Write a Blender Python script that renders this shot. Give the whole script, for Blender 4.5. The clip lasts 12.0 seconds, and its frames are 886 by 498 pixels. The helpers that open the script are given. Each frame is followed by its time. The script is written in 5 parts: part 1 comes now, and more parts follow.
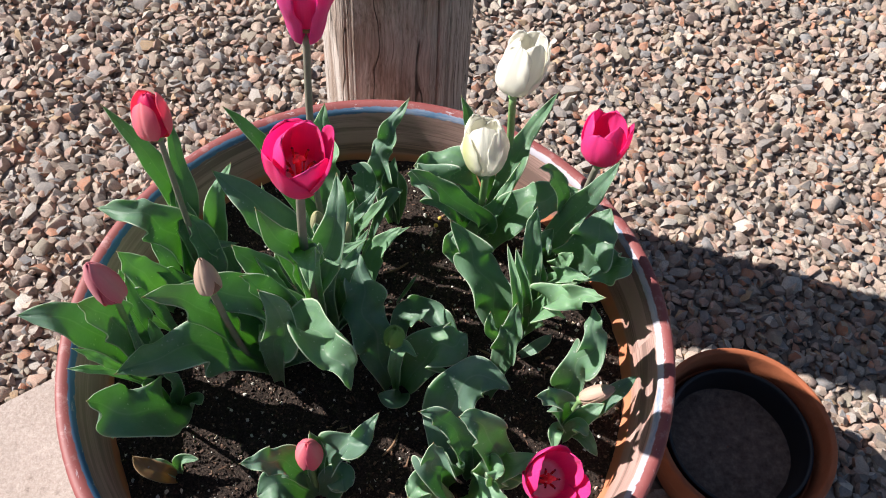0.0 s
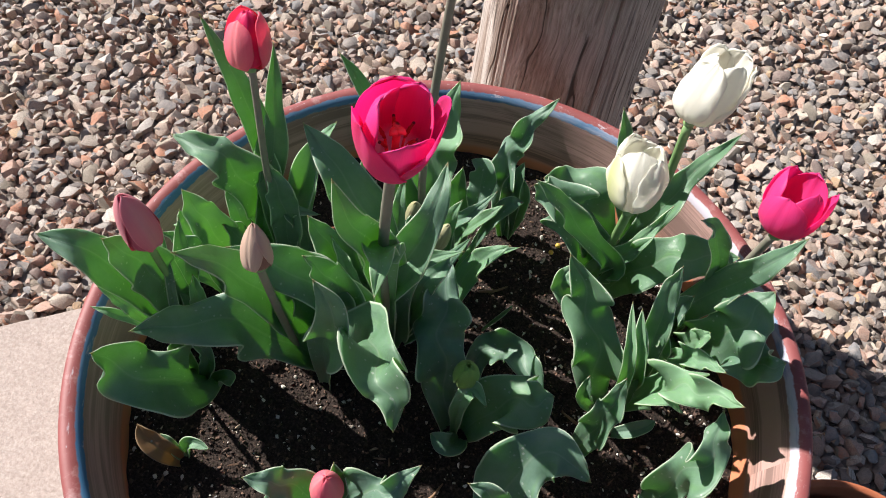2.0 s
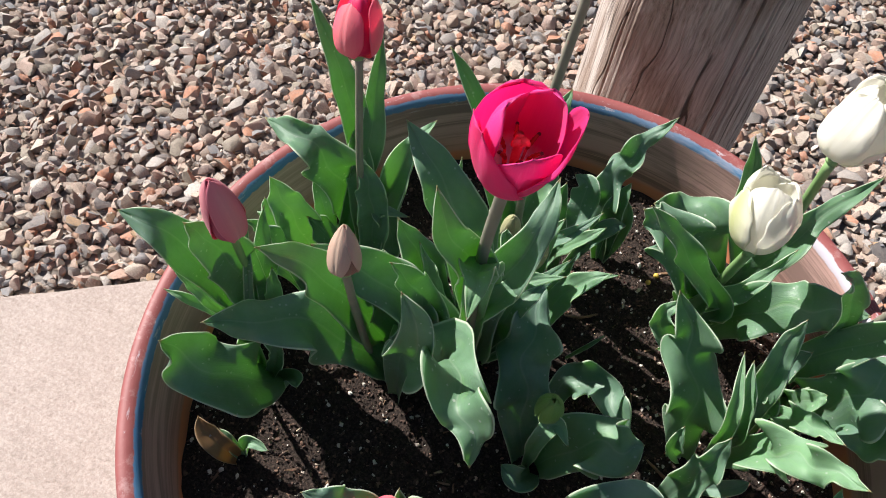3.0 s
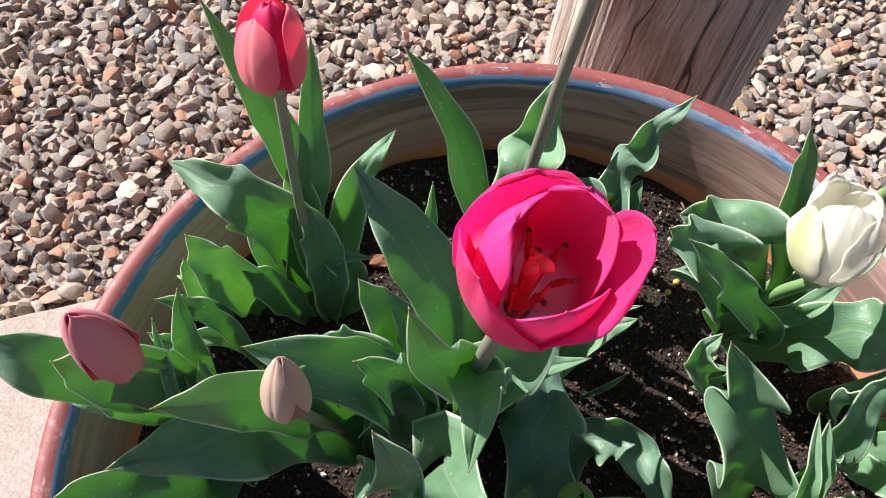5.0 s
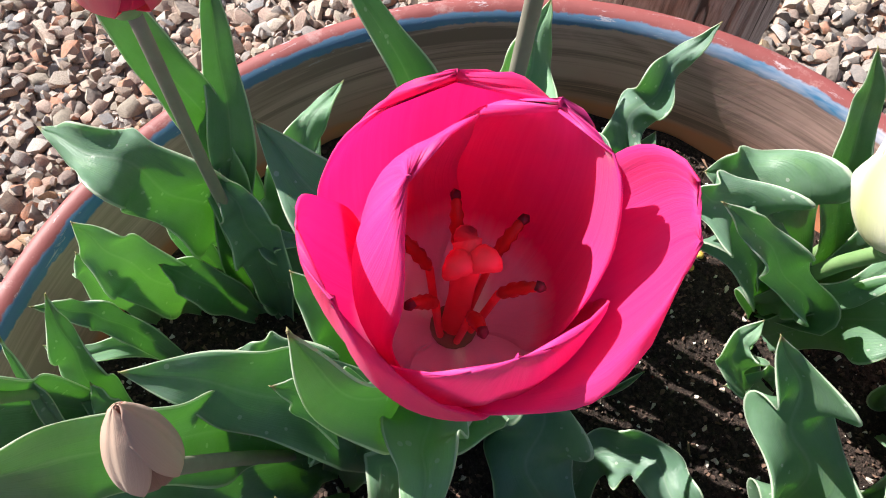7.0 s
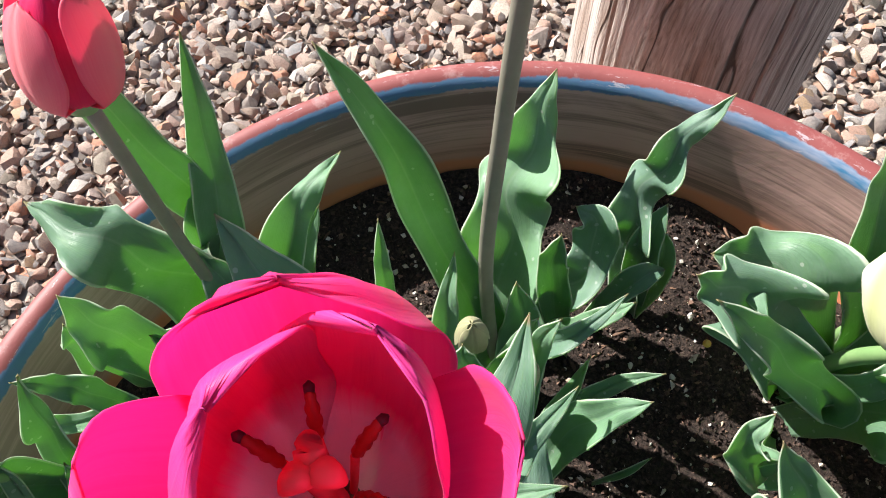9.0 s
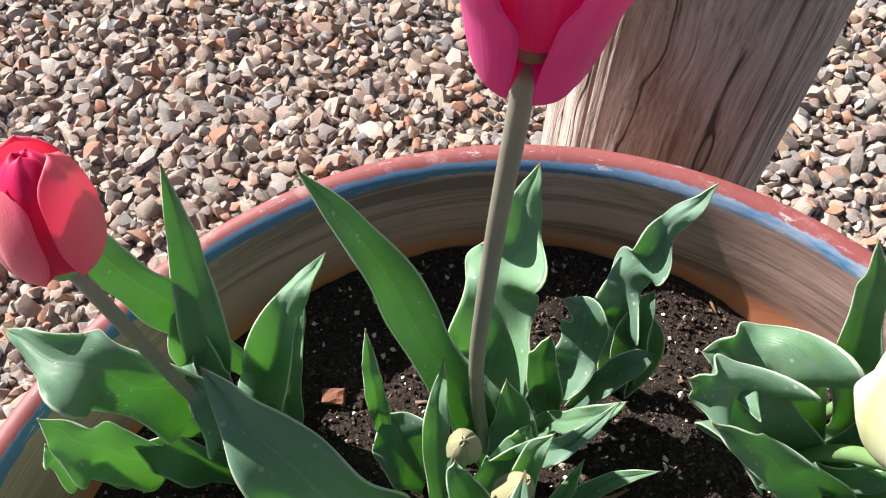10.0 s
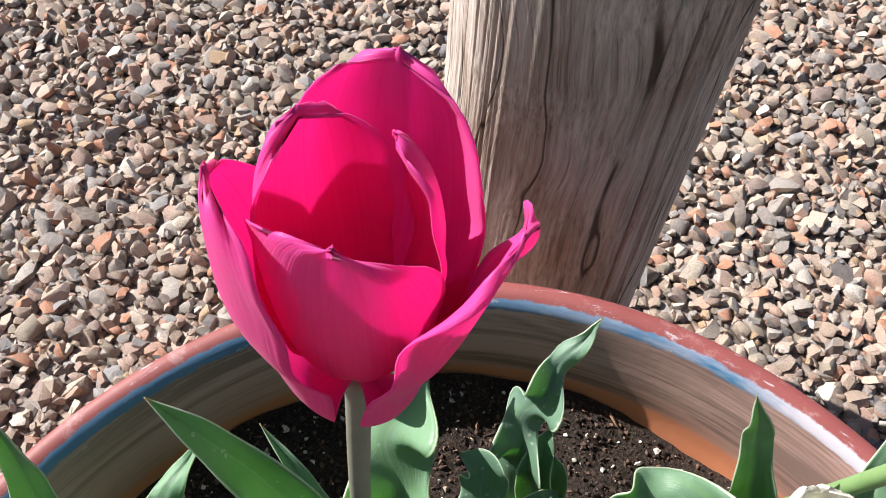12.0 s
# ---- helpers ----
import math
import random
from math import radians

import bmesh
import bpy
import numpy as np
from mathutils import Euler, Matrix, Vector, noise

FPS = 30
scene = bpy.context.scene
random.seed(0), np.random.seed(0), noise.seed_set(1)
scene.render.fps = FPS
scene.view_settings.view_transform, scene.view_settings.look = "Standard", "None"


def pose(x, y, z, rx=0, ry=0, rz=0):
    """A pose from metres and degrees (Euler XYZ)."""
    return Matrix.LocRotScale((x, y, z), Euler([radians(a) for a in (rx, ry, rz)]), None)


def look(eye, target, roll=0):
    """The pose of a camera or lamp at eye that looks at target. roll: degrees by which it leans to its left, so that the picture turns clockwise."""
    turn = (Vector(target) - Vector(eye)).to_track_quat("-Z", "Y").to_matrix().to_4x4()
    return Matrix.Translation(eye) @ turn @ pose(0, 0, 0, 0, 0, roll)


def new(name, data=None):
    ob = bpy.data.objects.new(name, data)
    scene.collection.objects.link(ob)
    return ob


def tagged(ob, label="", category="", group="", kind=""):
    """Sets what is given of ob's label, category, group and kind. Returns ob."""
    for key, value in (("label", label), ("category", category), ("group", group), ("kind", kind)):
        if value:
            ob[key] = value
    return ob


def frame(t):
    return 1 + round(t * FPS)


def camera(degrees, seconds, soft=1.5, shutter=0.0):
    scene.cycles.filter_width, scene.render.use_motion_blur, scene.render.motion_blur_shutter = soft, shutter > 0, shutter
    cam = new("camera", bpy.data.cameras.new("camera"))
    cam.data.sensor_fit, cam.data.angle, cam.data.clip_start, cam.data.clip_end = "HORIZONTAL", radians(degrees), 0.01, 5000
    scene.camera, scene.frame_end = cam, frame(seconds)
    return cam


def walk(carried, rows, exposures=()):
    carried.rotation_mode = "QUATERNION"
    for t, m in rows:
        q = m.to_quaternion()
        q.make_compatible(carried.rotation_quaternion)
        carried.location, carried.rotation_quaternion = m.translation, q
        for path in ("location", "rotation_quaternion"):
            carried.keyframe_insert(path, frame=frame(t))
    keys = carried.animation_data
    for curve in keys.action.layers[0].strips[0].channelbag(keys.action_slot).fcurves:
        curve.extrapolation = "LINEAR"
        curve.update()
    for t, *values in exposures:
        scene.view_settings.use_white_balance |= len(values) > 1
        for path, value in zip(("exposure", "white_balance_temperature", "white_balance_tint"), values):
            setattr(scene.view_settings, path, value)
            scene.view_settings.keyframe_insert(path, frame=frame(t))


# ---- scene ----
cam = camera(59.26, 12.0, soft=1.0)
PATH = [
    (0.0, 0.0412, -0.3414, 1.2456, 31.86, -2.38, -0.00),
    (0.5, 0.0449, -0.3142, 1.2097, 31.40, -2.62, 2.47),
    (1.0, 0.0420, -0.2857, 1.1769, 31.24, -2.65, 5.32),
    (1.5, 0.0338, -0.2625, 1.1499, 31.39, -2.66, 10.21),
    (2.0, 0.0401, -0.2557, 1.1349, 31.23, -3.47, 17.00),
    (2.5, 0.0317, -0.2512, 1.1183, 30.99, -3.23, 22.95),
    (3.0, 0.0108, -0.2314, 1.0998, 30.85, -2.55, 24.87),
    (3.2, 0.0018, -0.2168, 1.0935, 30.60, -2.38, 24.77),
    (4.8, -0.0448, -0.1168, 1.0222, 26.88, -2.57, 20.08),
    (5.0, -0.0407, -0.1068, 1.0215, 25.82, -1.71, 18.98),
    (5.5, -0.0504, -0.0874, 0.9902, 25.09, -1.70, 18.22),
    (6.0, -0.0487, -0.0705, 0.9677, 24.80, -1.44, 17.33),
    (6.5, -0.0412, -0.0596, 0.9463, 23.83, -0.89, 17.03),
    (8.5, -0.0050, -0.0388, 0.9184, 25.19, 2.90, 19.43),
    (9.0, -0.0125, -0.0213, 0.9279, 26.33, 2.74, 19.97),
    (9.5, -0.0192, -0.0076, 0.9346, 27.37, 2.73, 19.49),
    (10.0, -0.0255, 0.0123, 0.9430, 27.95, 2.38, 17.97),
    (10.5, -0.0313, 0.0356, 0.9384, 28.76, 2.05, 16.04),
    (11.0, -0.0277, 0.0539, 0.9442, 29.30, 1.89, 13.46),
    (11.5, -0.0239, 0.0731, 0.9404, 30.24, 1.04, 11.31),
    (12.0, -0.0220, 0.0738, 0.9579, 31.08, -0.36, 10.24),
]
EXPOSURES = [(0.0, 0.77), (3.0, 0.85), (5.0, 0.98), (6.5, 1.15), (8.5, 1.20), (9.5, 1.16), (10.5, 1.03), (11.0, 0.95), (12.0, 0.95)]
walk(cam, [(t, pose(*p)) for t, *p in PATH], EXPOSURES)

# ---- light ----
SUN_AZ, SUN_EL = math.atan2(-0.955, 0.29), radians(42.5)
world = bpy.data.worlds.new("world")
scene.world = world
world.use_nodes = True
wn = world.node_tree.nodes
sky = wn.new("ShaderNodeTexSky")
sky.sky_type, sky.sun_disc, sky.sun_elevation, sky.sun_rotation = "NISHITA", False, SUN_EL, SUN_AZ
world.node_tree.links.new(sky.outputs[0], wn["Background"].inputs[0])
wn["Background"].inputs[1].default_value = 0.046
sun = new("sun", bpy.data.lights.new("sun", "SUN"))
sun.data.energy, sun.data.angle, sun.data.color = 5.3, radians(0.55), (1.0, 0.955, 0.91)
sun_from = Vector((math.sin(SUN_AZ) * math.cos(SUN_EL), math.cos(SUN_AZ) * math.cos(SUN_EL), math.sin(SUN_EL)))
sun.matrix_world = look(sun_from * 6, (0, 0, 0.3))

# ---- materials ----
class Nodes:
    """A short way to write node trees."""

    def __init__(self, name):
        self.m = bpy.data.materials.new(name)
        self.m.use_nodes = True
        self.t = self.m.node_tree
        self.t.nodes.clear()

    def add(self, kind, ins=(), **props):
        n = self.t.nodes.new("ShaderNode" + kind)
        for k, v in props.items():
            setattr(n, k, v)
        for k, v in dict(ins).items():
            if isinstance(v, bpy.types.NodeSocket):
                self.t.links.new(v, n.inputs[k])
            else:
                n.inputs[k].default_value = v
        return n

    def noise(self, co, scale, detail=4.0, rough=0.6, dist=0.0):
        return self.add("TexNoise", {"Vector": co, "Scale": scale, "Detail": detail, "Roughness": rough, "Distortion": dist}).outputs["Fac"]

    def ramp(self, fac, *stops, mode="LINEAR"):
        r = self.add("ValToRGB", {"Fac": fac})
        r.color_ramp.interpolation = mode
        e = r.color_ramp.elements
        while len(e) < len(stops):
            e.new(0.5)
        for el, (p, c) in zip(e, stops):
            el.position, el.color = p, (*c, 1) if len(c) == 3 else c
        return r.outputs["Color"]

    def mix(self, fac, a, b, blend="MIX"):
        n = self.add("Mix", data_type="RGBA", blend_type=blend)
        for i, v in ((0, fac), (6, a), (7, b)):
            if isinstance(v, bpy.types.NodeSocket):
                self.t.links.new(v, n.inputs[i])
            else:
                n.inputs[i].default_value = v if i == 0 else (*v, 1)
        return n.outputs[2]

    def math(self, op, a, b=0.0, c=0.0):
        return self.add("Math", {0: a, 1: b, 2: c}, operation=op).outputs[0]

    def scaled(self, co, x, y, z):
        return self.add("Mapping", {"Vector": co, "Scale": (x, y, z)}).outputs[0]

    def bump(self, h, strength, dist):
        return self.add("Bump", {"Height": h, "Strength": strength, "Distance": dist}).outputs[0]

    def done(self, color, rough=0.6, normal=None, spec=0.5, extra=None):
        ins = {"Base Color": color if isinstance(color, bpy.types.NodeSocket) else (*color, 1), "Roughness": rough, "Specular IOR Level": spec}
        if normal:
            ins["Normal"] = normal
        ins.update(extra or {})
        b = self.add("BsdfPrincipled", ins)
        self.out(b.outputs[0])
        return b

    def out(self, shader):
        o = self.add("OutputMaterial")
        self.t.links.new(shader, o.inputs[0])


def co_of(n, which="Object"):
    return n.add("TexCoord").outputs[which]


def leafy(name, dark, light, glow, rough=0.37, share=0.4, edge=(0.7, 0.76, 0.62), bloom=(0.43, 0.55, 0.515)):
    """A glaucous leaf: parallel veins along its length, a pale thin margin, light shining through."""
    n = Nodes(name)
    uv = co_of(n, "UV")
    sep = n.add("SeparateXYZ", {0: uv})
    rnd = n.add("ObjectInfo").outputs["Random"]
    veins = n.noise(n.scaled(uv, 60, 1.5, 1), 1.0, 3.0)
    blot = n.noise(co_of(n), 55.0, 4.0)
    base = n.mix(n.math("MULTIPLY", blot, 1.0), dark, light)
    base = n.mix(n.math("MULTIPLY", veins, 0.35), base, light)
    wax = n.ramp(n.noise(co_of(n), 24.0, 5.0, 0.7), (0.42, (0, 0, 0)), (0.7, (1, 1, 1)))
    base = n.mix(n.math("MULTIPLY", wax, 0.32), base, bloom)
    base = n.mix(n.math("MULTIPLY", rnd, 0.14), base, glow)
    fresh = n.ramp(n.noise(n.scaled(uv, 5, 3, 1), 1.0, 5.0, 0.7), (0.5, (0, 0, 0)), (0.68, (1, 1, 1)))
    base = n.mix(n.math("MULTIPLY", fresh, 0.16), base, glow)
    away = n.math("ABSOLUTE", n.math("SUBTRACT", sep.outputs[0], 0.5))
    rim = n.ramp(away, (0.478, (0, 0, 0)), (0.489, (1, 1, 1)))
    base = n.mix(n.math("MULTIPLY", rim, 0.85), base, edge)
    keel = n.ramp(away, (0.0, (1, 1, 1)), (0.03, (0, 0, 0)))
    base = n.mix(n.math("MULTIPLY", keel, 0.18), base, edge)
    tip = n.ramp(n.math("MULTIPLY_ADD", blot, 0.02, sep.outputs[1]), (0.985, (0, 0, 0)), (0.997, (1, 1, 1)))
    base = n.mix(n.math("MULTIPLY", tip, 0.8), base, (0.4, 0.26, 0.14))
    dust = n.add("TexVoronoi", {"Vector": co_of(n), "Scale": 165.0})
    speck = n.math("MULTIPLY", n.math("LESS_THAN", dust.outputs["Distance"], 0.17), n.math("GREATER_THAN", n.noise(co_of(n), 38.0, 2.0), 0.53))
    base = n.mix(n.math("MULTIPLY", speck, 0.7), base, (0.55, 0.6, 0.52))
    h = n.math("ADD", n.math("MULTIPLY", veins, 0.6), n.math("MULTIPLY", blot, 0.6))
    nor = n.bump(h, 0.4, 0.001)
    b = n.add("BsdfPrincipled", {"Base Color": base, "Roughness": n.math("MULTIPLY_ADD", blot, 0.25, rough - 0.1), "Normal": nor, "Specular IOR Level": 0.45})
    tr = n.add("BsdfTranslucent", {"Color": n.mix(0.25, glow, base), "Normal": nor})
    n.out(n.add("MixShader", {0: share, 1: b.outputs[0], 2: tr.outputs[0]}).outputs[0])
    return n.m


def petaly(name, deep, pale, glow, foot=None, share=0.45, rough=0.45, back=None):
    """A petal: fine streaks from foot to tip, satin gloss, light shining through."""
    n = Nodes(name)
    uv = co_of(n, "UV")
    sep = n.add("SeparateXYZ", {0: uv})
    streak = n.noise(n.scaled(uv, 45, 1.2, 1), 1.0, 4.0, 0.65)
    blot = n.noise(co_of(n), 60.0, 3.0)
    base = n.mix(n.ramp(streak, (0.3, (0.2, 0.2, 0.2)), (0.75, (0.8, 0.8, 0.8))), deep, pale)
    base = n.mix(n.math("MULTIPLY", blot, 0.4), base, deep)
    if back:
        mid = n.ramp(n.math("ABSOLUTE", n.math("SUBTRACT", sep.outputs[0], 0.5)), (0.04, (1, 1, 1)), (0.42, (0, 0, 0)))
        base = n.mix(n.math("MULTIPLY", mid, 0.75), base, back)
    through_col = n.mix(0.35, glow, base)
    if foot:
        low = n.ramp(n.math("MULTIPLY_ADD", streak, 0.08, sep.outputs[1]), (0.40, (1, 1, 1)), (0.52, (0, 0, 0)))
        base = n.mix(low, base, foot)
        through_col = n.mix(low, through_col, foot)
    nor = n.bump(n.math("ADD", streak, n.math("MULTIPLY", blot, 0.5)), 0.22, 0.001)
    b = n.add("BsdfPrincipled", {"Base Color": base, "Roughness": rough, "Normal": nor, "Specular IOR Level": 0.35, "Sheen Weight": 0.1})
    tr = n.add("BsdfTranslucent", {"Color": through_col, "Normal": nor})
    n.out(n.add("MixShader", {0: share, 1: b.outputs[0], 2: tr.outputs[0]}).outputs[0])
    return n.m


leaf_mat = leafy("tulip_leaf", (0.06, 0.142, 0.095), (0.21, 0.34, 0.265), (0.31, 0.62, 0.10), share=0.44)
leaf_fresh = leafy("young_leaf", (0.12, 0.25, 0.15), (0.29, 0.47, 0.32), (0.40, 0.72, 0.17), share=0.46)
dead_leaf = leafy("withered_leaf", (0.28, 0.13, 0.06), (0.45, 0.27, 0.14), (0.4, 0.3, 0.05), edge=(0.5, 0.38, 0.25), bloom=(0.3, 0.2, 0.12))
pink_mat = petaly("pink_petal", (0.87, 0.03, 0.30), (0.96, 0.17, 0.49), (1.0, 0.13, 0.46), share=0.6)
pink_footed = petaly("pink_petal_pale_foot", (0.82, 0.02, 0.26), (0.94, 0.13, 0.44), (1.0, 0.11, 0.43), foot=(0.97, 0.9, 0.92), share=0.42)
pink_outer = petaly("pink_outer_petal", (0.87, 0.03, 0.30), (0.96, 0.17, 0.49), (1.0, 0.13, 0.46), foot=(0.96, 0.55, 0.7), share=0.64)
magenta_mat = petaly("magenta_petal", (0.8, 0.035, 0.35), (0.93, 0.2, 0.57), (1.0, 0.13, 0.51), share=0.52)
red_bud_mat = petaly("coral_petal", (0.92, 0.13, 0.26), (0.97, 0.33, 0.4), (1.0, 0.18, 0.32), share=0.5, back=(0.97, 0.43, 0.45))
coral_deep = petaly("coral_inner_petal", (0.72, 0.01, 0.13), (0.85, 0.05, 0.22), (1.0, 0.03, 0.2))
dusty_mat = petaly("dusty_petal", (0.68, 0.14, 0.22), (0.82, 0.34, 0.39), (0.9, 0.24, 0.32), share=0.35, back=(0.78, 0.38, 0.41))
tan_mat = petaly("tan_bud", (0.58, 0.36, 0.28), (0.72, 0.53, 0.43), (0.7, 0.4, 0.28), share=0.3, back=(0.68, 0.52, 0.4))
seam_rose = petaly("rose_seam", (0.42, 0.04, 0.12), (0.6, 0.12, 0.2), (0.6, 0.06, 0.15), share=0.3)
seam_brown = petaly("brown_seam", (0.22, 0.1, 0.08), (0.4, 0.2, 0.15), (0.4, 0.15, 0.1), share=0.2)
green_bud_mat = petaly("green_bud", (0.2, 0.36, 0.06), (0.34, 0.5, 0.16), (0.35, 0.55, 0.1), share=0.25)
blush_bud_mat = petaly("blush_bud", (0.34, 0.42, 0.18), (0.6, 0.42, 0.34), (0.5, 0.5, 0.2), share=0.25)
white_mat = petaly("white_petal", (0.93, 0.91, 0.82), (0.96, 0.95, 0.9), (1.0, 0.99, 0.93), share=0.56)
sepal_mat = petaly("green_white_petal", (0.82, 0.8, 0.64), (0.9, 0.88, 0.76), (0.85, 0.85, 0.55), share=0.35, back=(0.55, 0.6, 0.22))


def stem_material(name, a, b):
    n = Nodes(name)
    f = n.noise(co_of(n), 90.0, 4.0)
    n.done(n.mix(f, a, b), 0.5, n.bump(f, 0.2, 0.001))
    return n.m


stem_brown = stem_material("stem_bronze", (0.16, 0.155, 0.115), (0.28, 0.26, 0.21))
stem_green = stem_material("stem_green", (0.14, 0.27, 0.09), (0.26, 0.4, 0.17))
anther_mat = stem_material("anther", (0.28, 0.02, 0.01), (0.5, 0.045, 0.02))
pistil_mat = stem_material("pistil", (0.8, 0.07, 0.07), (0.88, 0.16, 0.13))
anther_tip = stem_material("anther_tip", (0.05, 0.01, 0.01), (0.1, 0.02, 0.02))


def terracotta(name, a, b, c):
    n = Nodes(name)
    co = co_of(n)
    f = n.noise(co, 14.0, 6.0, 0.65)
    g = n.noise(co, 160.0, 3.0)
    col = n.mix(n.ramp(f, (0.35, (0, 0, 0)), (0.7, (1, 1, 1))), a, b)
    salt = n.ramp(n.noise(co, 30.0, 6.0, 0.75), (0.6, (0, 0, 0)), (0.78, (1, 1, 1)))
    col = n.mix(n.math("MULTIPLY", salt, 0.4), col, c)
    n.done(col, 0.8, n.bump(n.math("ADD", g, f), 0.25, 0.002))
    return n.m


terra_mat = terracotta("terracotta", (0.42, 0.14, 0.06), (0.55, 0.21, 0.1), (0.6, 0.36, 0.26))
terra_small = terracotta("terracotta_small", (0.3, 0.085, 0.035), (0.42, 0.13, 0.055), (0.45, 0.22, 0.14))


def painted_clay():
    """Hand-painted bands; the uv map's v runs along the profile in metres from the outside to the inside."""
    n = Nodes("painted_clay")
    uv = co_of(n, "UV")
    co = co_of(n)
    sep = n.add("SeparateXYZ", {0: uv})
    u, v = sep.outputs[0], sep.outputs[1]
    wob = n.math("SUBTRACT", n.noise(co, 9.0, 3.0), 0.5)
    fine = n.math("SUBTRACT", n.noise(co, 75.0, 4.0, 0.7), 0.5)
    vv = n.math("ADD", n.math("MULTIPLY_ADD", wob, 0.006, v), n.math("MULTIPLY", fine, 0.006))
    red = n.mix(n.noise(co, 22.0, 5.0, 0.7), (0.175, 0.042, 0.042), (0.31, 0.09, 0.085))
    scuff = n.ramp(n.noise(co, 48.0, 6.0, 0.75), (0.55, (0, 0, 0)), (0.70, (1, 1, 1)))
    red = n.mix(n.math("MULTIPLY", scuff, 0.45), red, (0.5, 0.34, 0.33))
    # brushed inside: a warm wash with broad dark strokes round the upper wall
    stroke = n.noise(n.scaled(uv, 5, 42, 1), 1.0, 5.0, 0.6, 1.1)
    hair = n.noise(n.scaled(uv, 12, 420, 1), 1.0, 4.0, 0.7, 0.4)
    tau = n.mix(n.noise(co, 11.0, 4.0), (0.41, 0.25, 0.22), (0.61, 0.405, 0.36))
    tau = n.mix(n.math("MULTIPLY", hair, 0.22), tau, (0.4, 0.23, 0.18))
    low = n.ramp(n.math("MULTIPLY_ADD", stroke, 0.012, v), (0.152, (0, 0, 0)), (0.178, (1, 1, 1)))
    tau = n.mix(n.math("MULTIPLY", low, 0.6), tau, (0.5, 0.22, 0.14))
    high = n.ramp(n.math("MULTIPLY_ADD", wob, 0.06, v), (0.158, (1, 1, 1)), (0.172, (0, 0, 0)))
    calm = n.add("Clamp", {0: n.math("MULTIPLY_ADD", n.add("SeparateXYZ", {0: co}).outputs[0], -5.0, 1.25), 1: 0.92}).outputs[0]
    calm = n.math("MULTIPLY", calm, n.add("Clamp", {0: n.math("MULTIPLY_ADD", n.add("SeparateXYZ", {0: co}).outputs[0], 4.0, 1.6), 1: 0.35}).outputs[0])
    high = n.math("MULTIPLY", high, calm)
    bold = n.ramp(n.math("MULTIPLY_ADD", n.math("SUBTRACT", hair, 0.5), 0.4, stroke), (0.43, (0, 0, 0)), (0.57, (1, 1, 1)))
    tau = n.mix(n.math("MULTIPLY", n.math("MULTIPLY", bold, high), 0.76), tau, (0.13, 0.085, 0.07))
    blue = n.mix(n.noise(n.scaled(uv, 20, 200, 1), 1.0, 4.0), (0.018, 0.1, 0.23), (0.06, 0.2, 0.34))
    worn = n.ramp(n.noise(n.scaled(uv, 12, 30, 1), 1.0, 5.0, 0.7), (0.34, (0, 0, 0)), (0.5, (1, 1, 1)))
    side = n.ramp(n.math("MULTIPLY_ADD", n.add("SeparateXYZ", {0: co}).outputs[0], 1.6, 0.5), (0.45, (0.12, 0.12, 0.12)), (0.75, (1, 1, 1)))
    blue = n.mix(n.math("MULTIPLY", n.math("MULTIPLY", worn, side), 0.95), blue, (0.48, 0.44, 0.49))
    clay = n.mix(n.noise(co, 14.0, 5.0), (0.56, 0.19, 0.095), (0.66, 0.26, 0.14))
    step = lambda a, w=0.0012: n.math("SMOOTH_MIN", 1.0, n.math("MAXIMUM", 0.0, n.math("DIVIDE", n.math("SUBTRACT", vv, a), w)), 0.01)
    col = n.mix(step(0.100), red, blue)
    col = n.mix(step(0.1075), col, tau)
    chipped = n.ramp(n.noise(n.scaled(uv, 70, 170, 1), 1.0, 6.0, 0.75, 0.4), (0.61, (0, 0, 0)), (0.66, (1, 1, 1)))
    col = n.mix(n.math("MULTIPLY", n.math("MULTIPLY", chipped, n.math("LESS_THAN", v, 0.112)), 0.7), col, (0.5, 0.46, 0.5))
    col = n.mix(step(0.1690, 0.005), col, clay)
    h = n.math("ADD", stroke, n.math("MULTIPLY", fine, 1.0))
    n.done(col, n.math("MULTIPLY_ADD", stroke, 0.2, 0.48), n.bump(h, 0.3, 0.001), 0.45)
    return n.m


paint_mat = painted_clay()


def soil_material():
    n = Nodes("potting_soil")
    co = co_of(n)
    f, g = n.noise(co, 70.0, 8.0, 0.75), n.noise(co, 420.0, 4.0, 0.7)
    col = n.ramp(g, (0.3, (0.006, 0.0045, 0.0035)), (0.5, (0.034, 0.023, 0.018)), (0.75, (0.13, 0.088, 0.068)))
    col = n.mix(n.math("MULTIPLY", n.noise(co, 12.0, 3.0), 0.3), col, (0.03, 0.018, 0.013))
    n.done(col, 0.85, n.bump(n.math("ADD", f, g), 0.9, 0.004), 0.3)
    return n.m


